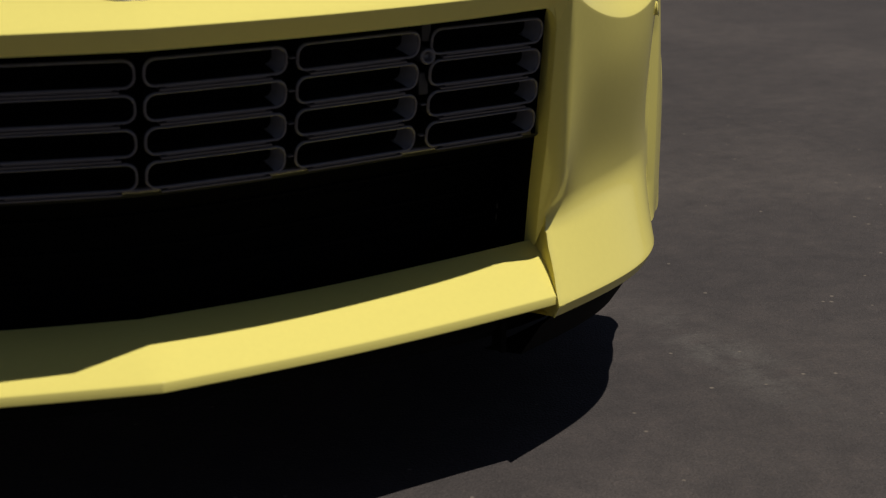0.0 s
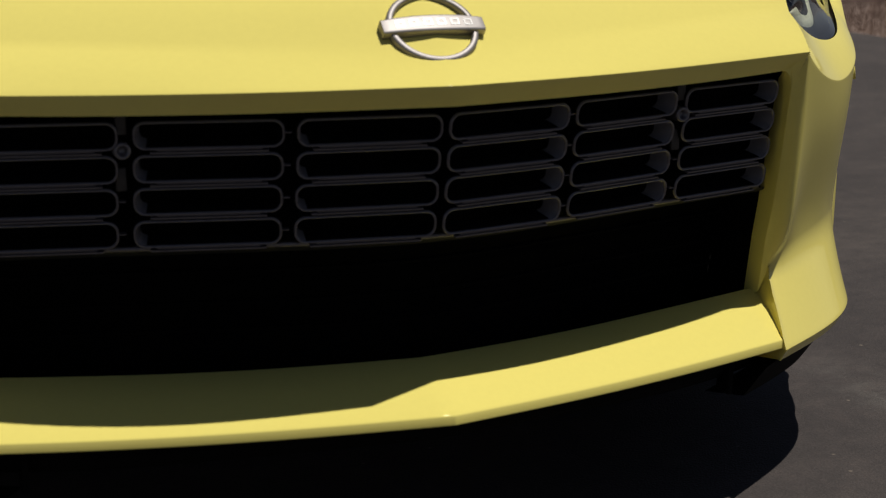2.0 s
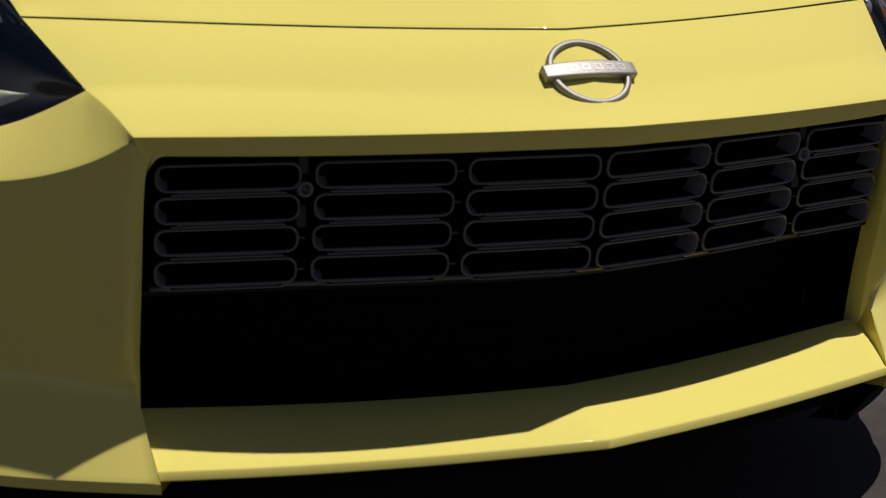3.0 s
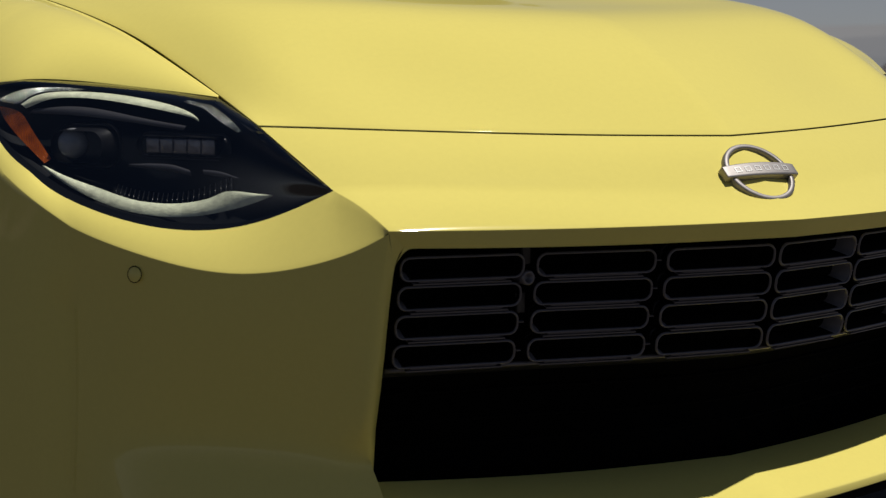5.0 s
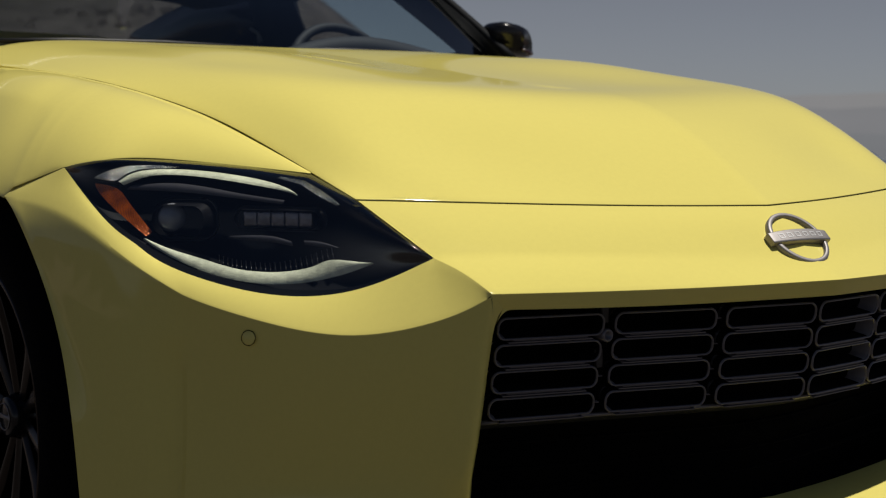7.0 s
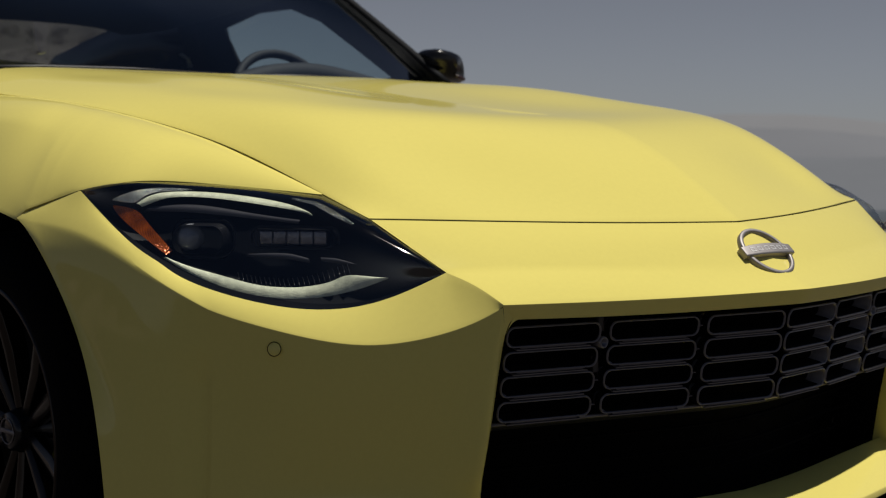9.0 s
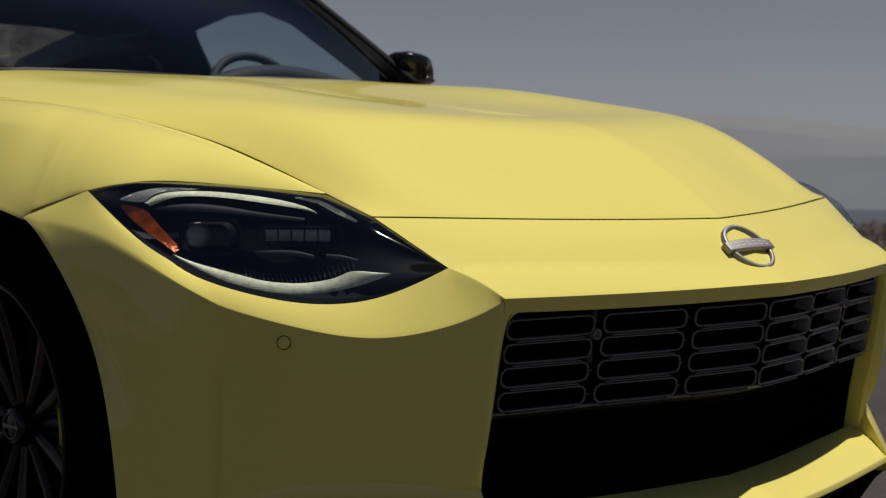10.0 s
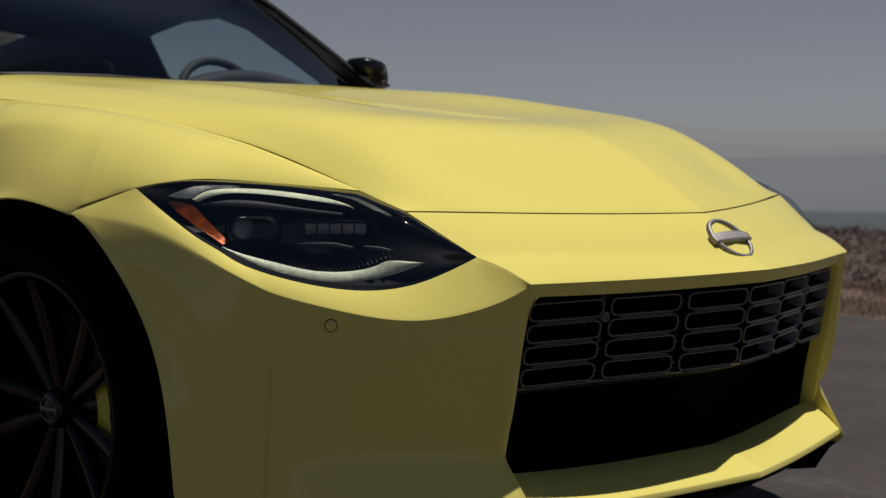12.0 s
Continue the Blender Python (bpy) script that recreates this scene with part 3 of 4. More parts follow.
CELL_W, CELL_H = 0.1612, 0.0325
cell_meshes = {}
for s in (1, -1):
    bm = bmesh.new()
    loops = [ring_loop(CELL_W, CELL_H, .013, .018), ring_loop(CELL_W, CELL_H, .013, .003), ring_loop(CELL_W - .002, CELL_H - .002, .012, 0),
             ring_loop(CELL_W - .0050, CELL_H - .0050, .0108, .0004), ring_loop(CELL_W - .0062, CELL_H - .0062, .0102, .003),
             ring_loop(CELL_W - .0085, CELL_H - .0075, .009, .010), ring_loop(CELL_W - .0100, CELL_H - .0085, .008, .030)]
    loops[5] = [(x - s * .0004, y, z) for x, y, z in loops[5]]
    loops[6] = [(x - s * .0012, y, z) for x, y, z in loops[6]]
    loops_into(bm, loops)
    cell_mesh = bpy.data.meshes.new("grille_cell")
    for f in bm.faces:
        f.smooth = True
    bm.to_mesh(cell_mesh)
    bm.free()
    for mat in (CELL, RECESS_SHADE, CELL_LIT_END):
        cell_mesh.materials.append(mat)
    # cell sides and inner walls painted near-black for the shade in them
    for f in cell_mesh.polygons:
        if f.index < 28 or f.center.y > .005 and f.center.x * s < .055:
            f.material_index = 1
        # outer end walls get the lighter, lit-looking copy
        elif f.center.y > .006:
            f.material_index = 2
    cell_meshes[s] = cell_mesh
# thin slat under each cell, and a short pin beside it
bm = bmesh.new()
box_into(bm, (.126, .012, .0016), (0, .005, -.0188))
box_into(bm, (.112, .012, .0012), (0, .007, -.0165))
slat_mesh = bpy.data.meshes.new("cell_slat")
bm.to_mesh(slat_mesh)
bm.free()
slat_mesh.materials.append(CELL)
bm = bmesh.new()
box_into(bm, (.010, .006, .0012), (0, .006, 0))
pin_mesh = bpy.data.meshes.new("cell_pin")
bm.to_mesh(pin_mesh)
bm.free()
pin_mesh.materials.append(CELL)
for s in (1, -1):
    for x in (.0835, .2530, .4240):
        for z in (.5524, .5154, .4784, .4409):
            ob = new("grille_cell", cell_meshes[s])
            slope = math.atan2(grille_y(x + .05, z) - grille_y(x - .05, z), .1)
            ob.matrix_world = pose(s * x, grille_y(x, z), z, 10, 0, s * math.degrees(slope))
            ob.parent = grille
            slat = new("cell_slat", slat_mesh)
            slat.matrix_world = ob.matrix_world
            slat.parent = grille
            if x > .1 and not (x > .4 and z > .51):
                pin = new("cell_pin", pin_mesh)
                pin.matrix_world = ob.matrix_world @ pose(-s * .083, 0, 0)
                pin.parent = grille

# round pods between the outer columns, and the sill bar under the cells
for s in (1, -1):
    bm = bmesh.new()
    y0 = grille_y(.341, .537)
    lathe_into(bm, [(.0001, -.010), (.0055, -.010), (.006, .0), (.0085, .0), (.0095, -.003), (.0095, -.03)], 24,
               Matrix.Translation((s * .341, y0 - .002, .537)) @ Matrix.Rotation(radians(-90), 4, "Z"))
    part("sensor_pod", bm, CELL, grille)
    for z in (.5665, .5035):
        bm = bmesh.new()
        box_into(bm, (.012, .006, .026), (s * .341, grille_y(.341, z) + .012, z))
        part("pod_bracket", bm, BRACKET, grille, bevel=.0015)
bm = bmesh.new()
bar = [(x, grille_y(x, .4215) + .016, .4215) for x in np.linspace(-.503, .503, 49)]
tube_into(bm, bar, .0032, 8)
part("sill_bar", bm, CELL, grille)
bm = bmesh.new()
for s in (1, -1):
    grid_into(bm, np.array([[(x, grille_y(x, .4215) + dy, z) for x in gx] for z, dy in ((.4190, .018), (.4150, .022), (.4080, .040))]), s)
part("sill_ledge", bm, BLACK, grille, "satin black ledge under the grille cells", weld=.0006)
# lower slats, darkened by colour to sink into the shade of the opening
for k, z in enumerate((.375, .335, .300)):
    bm = bmesh.new()
    tube_into(bm, [(x, grille_y(x, z) + .085, z) for x in np.linspace(-.5, .5, 41)], .006, 6, flat=.4)
    part("lower_slat", bm, RECESS_SHADE, grille)

# badge: a ring crossed by a bar on the nose
badge_m = Matrix.Translation((0, -.0412, .6590)) @ Matrix.Rotation(radians(-47), 4, "X")
bm = bmesh.new()
rings = []
for a in np.linspace(0, math.tau, 72, endpoint=False):
    rings.append([bm.verts.new(badge_m @ Vector(((.0480 + dr) * math.cos(a), dy, (.0455 + dr) * math.sin(a)))) for dr, dy in ((.0052, .006), (.0050, .0005), (.0038, -.0014), (-.0010, -.0020), (-.0024, -.0006), (-.0028, .006))])
for k in range(72):
    for j in range(5):
        bm.faces.new((rings[k][j], rings[k][j + 1], rings[(k + 1) % 72][j + 1], rings[(k + 1) % 72][j]))
badge = part("badge_ring", bm, CHROME, car, "brushed chrome ring badge")
bm = bmesh.new()
secs = []
for x in np.linspace(-.0605, .0605, 17):
    h = .0115 - .0015 * (abs(x) / .056) ** 2
    yb = -.0070 + .004 * (x / .056) ** 2
    secs.append([badge_m @ Vector((x, yb + dy, dz)) for dy, dz in ((.010, -h), (0, -h), (-.0012, -h * .8), (-.0012, h * .8), (0, h), (.010, h))])
rr = [[bm.verts.new(p) for p in q] for q in secs]
for a, b in zip(rr[:-1], rr[1:]):
    for k in range(6):
        bm.faces.new((a[k], b[k], b[(k + 1) % 6], a[(k + 1) % 6]))
bm.faces.new(rr[0])
bm.faces.new(rr[-1][::-1])
part("badge_bar", bm, CHROME, badge, bevel=.0008)
for x in np.linspace(-.040, .040, 6):
    bm = bmesh.new()
    mark_m = badge_m @ Matrix.Translation((x, -.0082 + .004 * (x / .056) ** 2, 0)) @ Matrix.Rotation(math.atan(.008 * x / .056 ** 2), 4, "Z")
    for size, at in (((.0016, .0008, .0090), (-.0042, 0, 0)), ((.0016, .0008, .0090), (.0042, 0, 0)), ((.0068, .0008, .0016), (0, 0, .0037)), ((.0068, .0008, .0016), (0, 0, -.0037))):
        box_into(bm, size, at, mark_m)
    part("raised_mark", bm, LETTER, badge, "plain raised pale mark", smooth=False)

# parking sensors in the bumper
for s in (1, -1):
    bm = bmesh.new()
    m = Matrix.Translation((s * .7677, .2268, .5405)) @ Matrix.Rotation(radians(-90 + s * 54), 4, "Z") @ Matrix.Rotation(radians(-6), 4, "Y")
    lathe_into(bm, [(.0001, .0), (.0089, .0), (.0094, -.0006), (.0096, -.006)], 28, m)
    ob = part("parking_sensor", bm, PAINT, car)
    bm = bmesh.new()
    lathe_into(bm, [(.0096, -.0002), (.0107, -.0002)], 28, m)
    part("sensor_gap", bm, GAP, ob)


# ---- headlamps ----
NL = 121
lamp_bot = even(LAMP_BOT, NL)
lamp_top = polyline(np.vstack([[LAMP_IN], [LAMP_HOOD], even(LAMP_TOP, 40)]), NL)
LAMP_OUTW = np.array(Vector((.48, -.68, .55)).normalized())
LAMP_INW = np.array(Vector((-.42, .80, -.42)).normalized())


def lamp_at(u, v, d=0.0):
    """A point of the lamp: u from inner tip to outer tip, v from lower to upper edge, d metres behind the lens."""
    k = min(max(u, 0), 1) * (NL - 1)
    i = min(int(k), NL - 2)
    f = k - i
    b = lamp_bot[i] * (1 - f) + lamp_bot[i + 1] * f
    t = lamp_top[i] * (1 - f) + lamp_top[i + 1] * f
    return b * (1 - v) + t * v + LAMP_OUTW * .036 * math.sin(math.pi * min(max(v, 0), 1) ** 1.9) * math.sin(math.pi * min(max(u, 0), 1)) ** .68 + LAMP_INW * d


def facets(lo, hi, n, m, d, deep):
    """A strip of small pyramids, as on a moulded reflector."""
    a, b = even(lo, n), even(hi, n)
    return np.array([[lamp_at(*(a[k] * (1 - w) + b[k] * w), d - deep * ((k + r) % 2)) for k in range(n)] for r, w in enumerate(np.linspace(0, 1, m))])


def strip(lo, hi, n, d, rise):
    """A bulged strip between two (u, v) curves."""
    a, b = even(lo, n), even(hi, n)
    rows = []
    for w, o in ((0, 0), (.2, .7), (.5, 1), (.8, .7), (1, 0)):
        rows.append([lamp_at(*(a[k] * (1 - w) + b[k] * w), d - rise * o) for k in range(n)])
    return np.array(rows)


UP_O = [(.805, .53), (.785, .66), (.752, .77), (.70, .840), (.645, .868), (.59, .872), (.49, .858), (.42, .820), (.376, .768)]
UP_I = [(.785, .505), (.760, .60), (.730, .69), (.685, .745), (.635, .770), (.58, .778), (.49, .780), (.42, .775), (.375, .760)]
LO_B = [(.672, .125), (.61, .112), (.515, .105), (.425, .105), (.36, .12), (.30, .155), (.245, .205), (.195, .275), (.160, .345), (.140, .392)]
LO_T = [(.667, .145), (.60, .165), (.525, .185), (.435, .185), (.37, .205), (.315, .250), (.27, .315), (.235, .38), (.145, .40)]
AM_A = [(.866, .41), (.802, .445), (.765, .390), (.727, .315), (.660, .212)]
AM_B = [(.868, .39), (.845, .30), (.80, .235), (.75, .20), (.668, .155)]
SIDE_LO = [(.876, .47), (.83, .50), (.808, .53), (.788, .66), (.755, .77), (.70, .842)]
SIDE_HI = [(.878, .49), (.85, .63), (.82, .75), (.79, .83), (.75, .88), (.695, .89)]
for s in (1, -1):
    us, vs_ = np.linspace(0, 1, 61), np.linspace(0, 1, 17)
    bm = bmesh.new()
    shell = np.array([[lamp_at(u, v, .012 + .07 * (math.sin(math.pi * u) ** .5) * math.sin(math.pi * v) ** .5) for u in us] for v in vs_])
    grid_into(bm, shell, s)
    lamp = part("headlamp", bm, HOUSING, car, "black headlamp with twin white light arcs", weld=0.0004)
    bm = bmesh.new()
    grid_into(bm, np.array([[lamp_at(u, v, .002) for u in us] for v in vs_]), s)
    ob = part("lens", bm, LENS, lamp, weld=0.0004)
    ob.visible_shadow = False
    # black band round the edge of the lens
    bm = bmesh.new()
    for v0, v1 in ((0, .062), (1, .968)):
        band = []
        for w in (0, .35, .7, 1):
            v = v0 + (v1 - v0) * w
            band.append([lamp_at(min(max(k / (NL - 1), .018 * w), 1 - .014 * w), v + (.05 * w * max(0, .18 - k / (NL - 1)) / .18 if v0 == 0 else 0), .0045) for k in range(NL)])
        grid_into(bm, np.array(band), s)
    part("lens_border", bm, HOUSING, lamp)
    bm = bmesh.new()
    grid_into(bm, strip(UP_O, UP_I, 40, .022, .003), s)
    part("upper_light_arc", bm, DRL, lamp, "pale translucent light guide")
    bm = bmesh.new()
    grid_into(bm, strip(LO_B, LO_T, 48, .026, .0025), s)
    part("lower_light_arc", bm, DRL, lamp, "pale translucent light guide")
    bm = bmesh.new()
    grid_into(bm, facets(AM_B, AM_A, 46, 15, .022, .0003), s)
    part("amber_reflector", bm, AMBER, lamp, "ribbed orange side reflector", smooth=False)
    bm = bmesh.new()
    grid_into(bm, facets([(.452, .90), (.38, .865), (.32, .84), (.268, .83)], [(.45, .935), (.385, .935), (.31, .915), (.262, .865)], 70, 11, .018, .0016), s)
    part("clear_reflector", bm, CRYSTAL, lamp, smooth=False)
    bm = bmesh.new()
    grid_into(bm, facets(SIDE_LO, SIDE_HI, 56, 11, .020, .0016), s)
    part("clear_reflector", bm, CRYSTAL, lamp, smooth=False)
    # projector in its round bezel
    aim = Vector((0.30 * s, -0.93, 0.10)).normalized()
    pm = Matrix.Translation(Vector((s * 1, 1, 1)) * Vector(lamp_at(.632, .390, .024))) @ aim.to_track_quat("X", "Z").to_matrix().to_4x4()
    bm = bmesh.new()
    c0, c1 = Vector(lamp_at(.672, .36, .046)), Vector(lamp_at(.538, .51, .046))
    mid, along = (c0 + c1) / 2, (c0 - c1)
    cap_m = Matrix.Translation((s * mid.x, mid.y, mid.z)) @ Matrix.Rotation(math.atan2(along.y, s * along.x), 4, "Z")
    wide = along.length
    loops_into(bm, [ring_loop(wide + .006, .062, .026, .004), ring_loop(wide + .004, .060, .025, -.005), ring_loop(wide, .056, .024, -.007), ring_loop(wide - .006, .050, .021, -.003), ring_loop(wide - .014, .042, .018, .030)])
    for q in bm.verts:
        q.co = cap_m @ q.co
    part("projector_bezel", bm, LAMP_GREY, lamp)
    bm = bmesh.new()
    lathe_into(bm, [(.0001, .007), (.008, .0062), (.014, .0040), (.0185, .0005), (.0200, -.003), (.0205, -.02)], 40, pm)
    part("projector_lens", bm, PROJECTOR, lamp)
    # recessed row of small square lenses
    bm = bmesh.new()
    c0, c1 = Vector(lamp_at(.503, .565, .056)), Vector(lamp_at(.283, .745, .056))
    mid, along = (c0 + c1) / 2, (c0 - c1)
    bar_m = Matrix.Translation((s * mid.x, mid.y, mid.z)) @ Matrix.Rotation(math.atan2(along.y, s * along.x), 4, "Z")
    wide = along.length / 2
    loops_into(bm, [ring_loop(2 * wide, .036, .016, -.004), ring_loop(2 * wide - .004, .032, .015, -.006), ring_loop(2 * wide - .008, .028, .013, -.004), ring_loop(2 * wide - .012, .025, .012, .012)])
    for q in bm.verts:
        q.co = bar_m @ q.co
    part("lens_bar", bm, LAMP_GREY, lamp)
    for k in range(5):
        bm = bmesh.new()
        box_into(bm, (.0215, .010, .0235), (-wide + .028 + k * (2 * wide - .056) / 4, .004, 0), bar_m)
        part("square_lens", bm, LED, lamp, bevel=.004)
    # comb of thin fins over the lower arc
    bm = bmesh.new()
    for k in range(24):
        u = .48 - .0108 * k
        v = float(np.interp(u, [.2, .235, .27, .315, .37, .435, .525], [.39, .38, .315, .25, .205, .185, .185]))
        a, b = lamp_at(u, v, .026), lamp_at(u + .014, v + .085 + .05 * max(0, .36 - u) / .15, .042)
        tube_into(bm, [(s * a[0], a[1], a[2]), (s * b[0], b[1], b[2])], .0006, 4)
    part("comb", bm, LAMP_GREY, lamp)
    bm = bmesh.new()
    grid_into(bm, strip([(.49, .385), (.41, .415), (.335, .435)], [(.485, .405), (.41, .455), (.345, .465)], 20, .036, .003), s)
    part("bezel_blade", bm, BEZEL, lamp, "satin grey trim blade")
    bm = bmesh.new()
    grid_into(bm, strip([(.31, .47), (.27, .485), (.235, .50)], [(.315, .495), (.27, .52), (.225, .51)], 12, .036, .002), s)
    part("bezel_blade", bm, BEZEL, lamp, "satin grey trim blade")
    bm = bmesh.new()
    grid_into(bm, strip([(.775, .49), (.66, .60), (.53, .65), (.40, .68)], [(.765, .555), (.66, .685), (.53, .70), (.40, .715)], 24, .030, .003), s)
    part("bezel_shelf", bm, BEZEL, lamp, "satin grey trim shelf")


# ---- cabin, roof and tail ----
COWL = [(0, 1.53, .985), (.4, 1.57, .985), (.72, 1.70, .99), (.862, 1.80, 1.005)]
HEADER = [(0, 2.30, 1.322), (.35, 2.30, 1.325), (.62, 2.29, 1.331), (.770, 2.27, 1.338)]
cowl, header = even(COWL, 25), even(HEADER, 25)
pil_mid = spline([COWL[-1], (.802, 2.09, 1.222), HEADER[-1]], 13)
wind_mid = spline([COWL[0], (0, 1.86, 1.165), HEADER[0]], 13)
wind_grid = coons(cowl, header, wind_mid, pil_mid)
bm = bmesh.new()
for s in (1, -1):
    grid_into(bm, wind_grid, s)
ob = part("windscreen", bm, WINDOW, car, weld=0.0006)
ob.visible_shadow = False
for s in (1, -1):
    bm = bmesh.new()
    tube_into(bm, [(s * p[0], p[1], p[2] + .004) for p in spline([(.876, 1.770, 1.003), (.841, 1.94, 1.125), (.804, 2.10, 1.238), (.788, 2.20, 1.298), (.765, 2.30, 1.340)], 16)], .0125, 10, flat=.8)
    part("windscreen_pillar", bm, PILLAR, car)

R0 = [(0, 2.29, 1.328), (.45, 2.29, 1.333), (.70, 2.27, 1.341), (.775, 2.27, 1.330)]
R1 = [(0, 2.55, 1.345), (.45, 2.55, 1.343), (.68, 2.56, 1.330), (.745, 2.57, 1.290)]
R2 = [(0, 2.95, 1.312), (.42, 2.95, 1.305), (.61, 2.95, 1.285), (.680, 2.95, 1.245)]
R3 = [(0, 3.20, 1.272), (.40, 3.20, 1.270), (.58, 3.20, 1.258), (.650, 3.18, 1.240)]
bm = bmesh.new()
roof_grid = net([R0, R1, R2, R3], 21, 31)
for s in (1, -1):
    grid_into(bm, roof_grid, s)
part("roof", bm, GLOSS_BLACK, car, "gloss black roof panel", weld=0.0006, thick=.02)

bm = bmesh.new()
for s in (1, -1):
    grid_into(bm, roof_grid * np.array([.97, 1, 1]) - np.array([0, 0, .030]), s, flip=True)
part("headliner", bm, TRIM, car, "dark cloth headliner", weld=0.0006)
D3 = [(0, 3.21, 1.264), (.40, 3.21, 1.262), (.57, 3.21, 1.250), (.655, 3.20, 1.236)]
D4 = [(0, 3.75, 1.185), (.40, 3.75, 1.180), (.58, 3.75, 1.172), (.662, 3.74, 1.166)]
D5 = [(0, 4.05, 1.090), (.40, 4.05, 1.085), (.60, 4.04, 1.075), (.70, 4.02, 1.058)]
bm = bmesh.new()
hatch = net([D3, D4, D5], 21, 21)
for s in (1, -1):
    grid_into(bm, hatch[:15], s)
ob = part("rear_window", bm, WINDOW, car, weld=0.0006)
ob.visible_shadow = False
bm = bmesh.new()
for s in (1, -1):
    grid_into(bm, hatch[14:], s)
    grid_into(bm, net([D5, [(0, 4.24, 1.05), (.4, 4.24, 1.045), (.62, 4.20, 1.02), (.76, 4.12, .97)], [(0, 4.28, .80), (.4, 4.28, .80), (.68, 4.23, .79), (.86, 4.10, .78)], [(0, 4.25, .55), (.4, 4.25, .55), (.68, 4.20, .55), (.88, 4.06, .55)], [(0, 4.15, .26), (.4, 4.15, .26), (.68, 4.10, .26), (.86, 3.98, .26)]], 21, 33), s)
part("tail_panel", bm, PAINT, car, weld=0.0006)

REAR_Y = 3.447


def side_low(y):
    """Lower edge of the body side, with the rear wheel arch cut out."""
    d = abs(y - REAR_Y)
    return .345 + math.sqrt(max(.395 ** 2 - d * d, 0)) if d < .383 else .22


for s in (1, -1):
    bm = bmesh.new()
    rows = []
    for y in np.r_[np.linspace(1.50, 3.06, 40), np.linspace(3.064, 3.83, 40), np.linspace(3.834, 4.06, 10)]:
        low, top = side_low(y), float(np.interp(y, [1.5, 2.6, 3.1, 3.6, 4.06], [.955, .985, 1.0, 1.03, .96]))
        flare = .010 * math.exp(-((y - REAR_Y) / .35) ** 2) - .05 * max(0, y - 3.7) / .36
        prof = [(.745 + .06 * max(0, 1.9 - y), top), (.83, top - .02), (.89 + flare, top - .12), (.915 + flare, .74), (.905 + flare, .5), (.90 + flare, .22)]
        pr = spline([(x, y, z) for x, z in prof], 24)
        keep = np.array([np.interp(np.linspace(0, 1, 16), np.linspace(0, 1, 24), pr[:, k]) for k in range(3)]).T
        keep[:, 2] = np.maximum(keep[:, 2], low)
        rows.append(keep)
    grid_into(bm, np.array(rows), s)
    part("body_side", bm, PAINT, car)
    # door glass in its dark frame, and the pillar behind it
    OPENING = [(.838, 1.962, 1.030), (.8115, 2.10, 1.117), (.785, 2.238, 1.204), (.765, 2.368, 1.250), (.745, 2.52, 1.246), (.735, 2.704, 1.208), (.765, 2.639, 1.074), (.80, 2.55, 1.012), (.825, 2.2, 1.012)]
    OUTER = [(.874, 1.775, 1.000), (.842, 1.938, 1.128), (.804, 2.105, 1.244), (.772, 2.275, 1.330), (.745, 2.57, 1.290), (.70, 2.93, 1.258), (.775, 2.95, 1.00), (.80, 2.60, .975), (.84, 2.2, .975)]
    bm = bmesh.new()
    bm.faces.new([bm.verts.new((s * a, b, c)) for a, b, c in OPENING])
    bmesh.ops.triangulate(bm, faces=bm.faces)
    ob = part("door_window", bm, WINDOW, car)
    ob.visible_shadow = False
    bm = bmesh.new()
    va, vb = [bm.verts.new((s * a, b, c)) for a, b, c in OPENING], [bm.verts.new((s * a, b, c)) for a, b, c in OUTER]
    for k in range(9):
        bm.faces.new((va[k], va[(k + 1) % 9], vb[(k + 1) % 9], vb[k]))
    part("door_frame", bm, PILLAR, car, thick=.012)
    bm = bmesh.new()
    q = [(.795, 2.70, .98), (.735, 2.74, 1.270), (.690, 3.0, 1.262), (.662, 3.29, 1.246), (.664, 3.55, 1.205), (.662, 3.76, 1.166), (.70, 4.03, 1.058), (.80, 4.05, .965), (.745, 3.3, 1.0)]
    vs = [bm.verts.new((s * a, b, c)) for a, b, c in q]
    for tri in ((0, 1, 2), (0, 2, 8), (2, 3, 8), (3, 4, 8), (4, 5, 8), (5, 6, 8), (6, 7, 8)):
        bm.faces.new([vs[k] for k in tri])
    part("rear_pillar", bm, GLOSS_BLACK, car, thick=.015)

# cabin interior
bm = bmesh.new()
for s in (1, -1):
    grid_into(bm, np.array([[(x, 1.56 + .12 * (x / .8) ** 2, .965), (x, 1.95, .985), (x, 2.10, .955), (x, 2.12, .60)] for x in np.linspace(0, .83, 12)]), s)
part("dashboard", bm, TRIM, car, weld=0.0006)
bm = bmesh.new()
grid_into(bm, np.array([[(x, y, .45) for x in (-.8, 0, .8)] for y in (1.6, 2.6, 4.0)]))
for s in (1, -1):
    grid_into(bm, np.array([[(.80, y, z) for y in (1.85, 2.4, 3.2)] for z in (.45, .75, .985)]), s)
grid_into(bm, np.array([[(x, 3.25, z) for x in (-.75, 0, .75)] for z in (.45, .75, .98)]))
part("cabin_lining", bm, TRIM, car)
bm = bmesh.new()
wheel_m = Matrix.Translation((.50, 2.02, .948)) @ Matrix.Rotation(radians(65), 4, "X")
tube_into(bm, [wheel_m @ Vector((.162 * math.cos(a), .158 * math.sin(a), 0)) for a in np.linspace(0, math.tau, 40, endpoint=False)], .013, 10, closed=True)
for a in (200, 340, 270):
    tube_into(bm, [wheel_m @ Vector((0, 0, -.02)), wheel_m @ Vector((.158 * math.cos(radians(a)), .155 * math.sin(radians(a)), 0))], .014, 8)
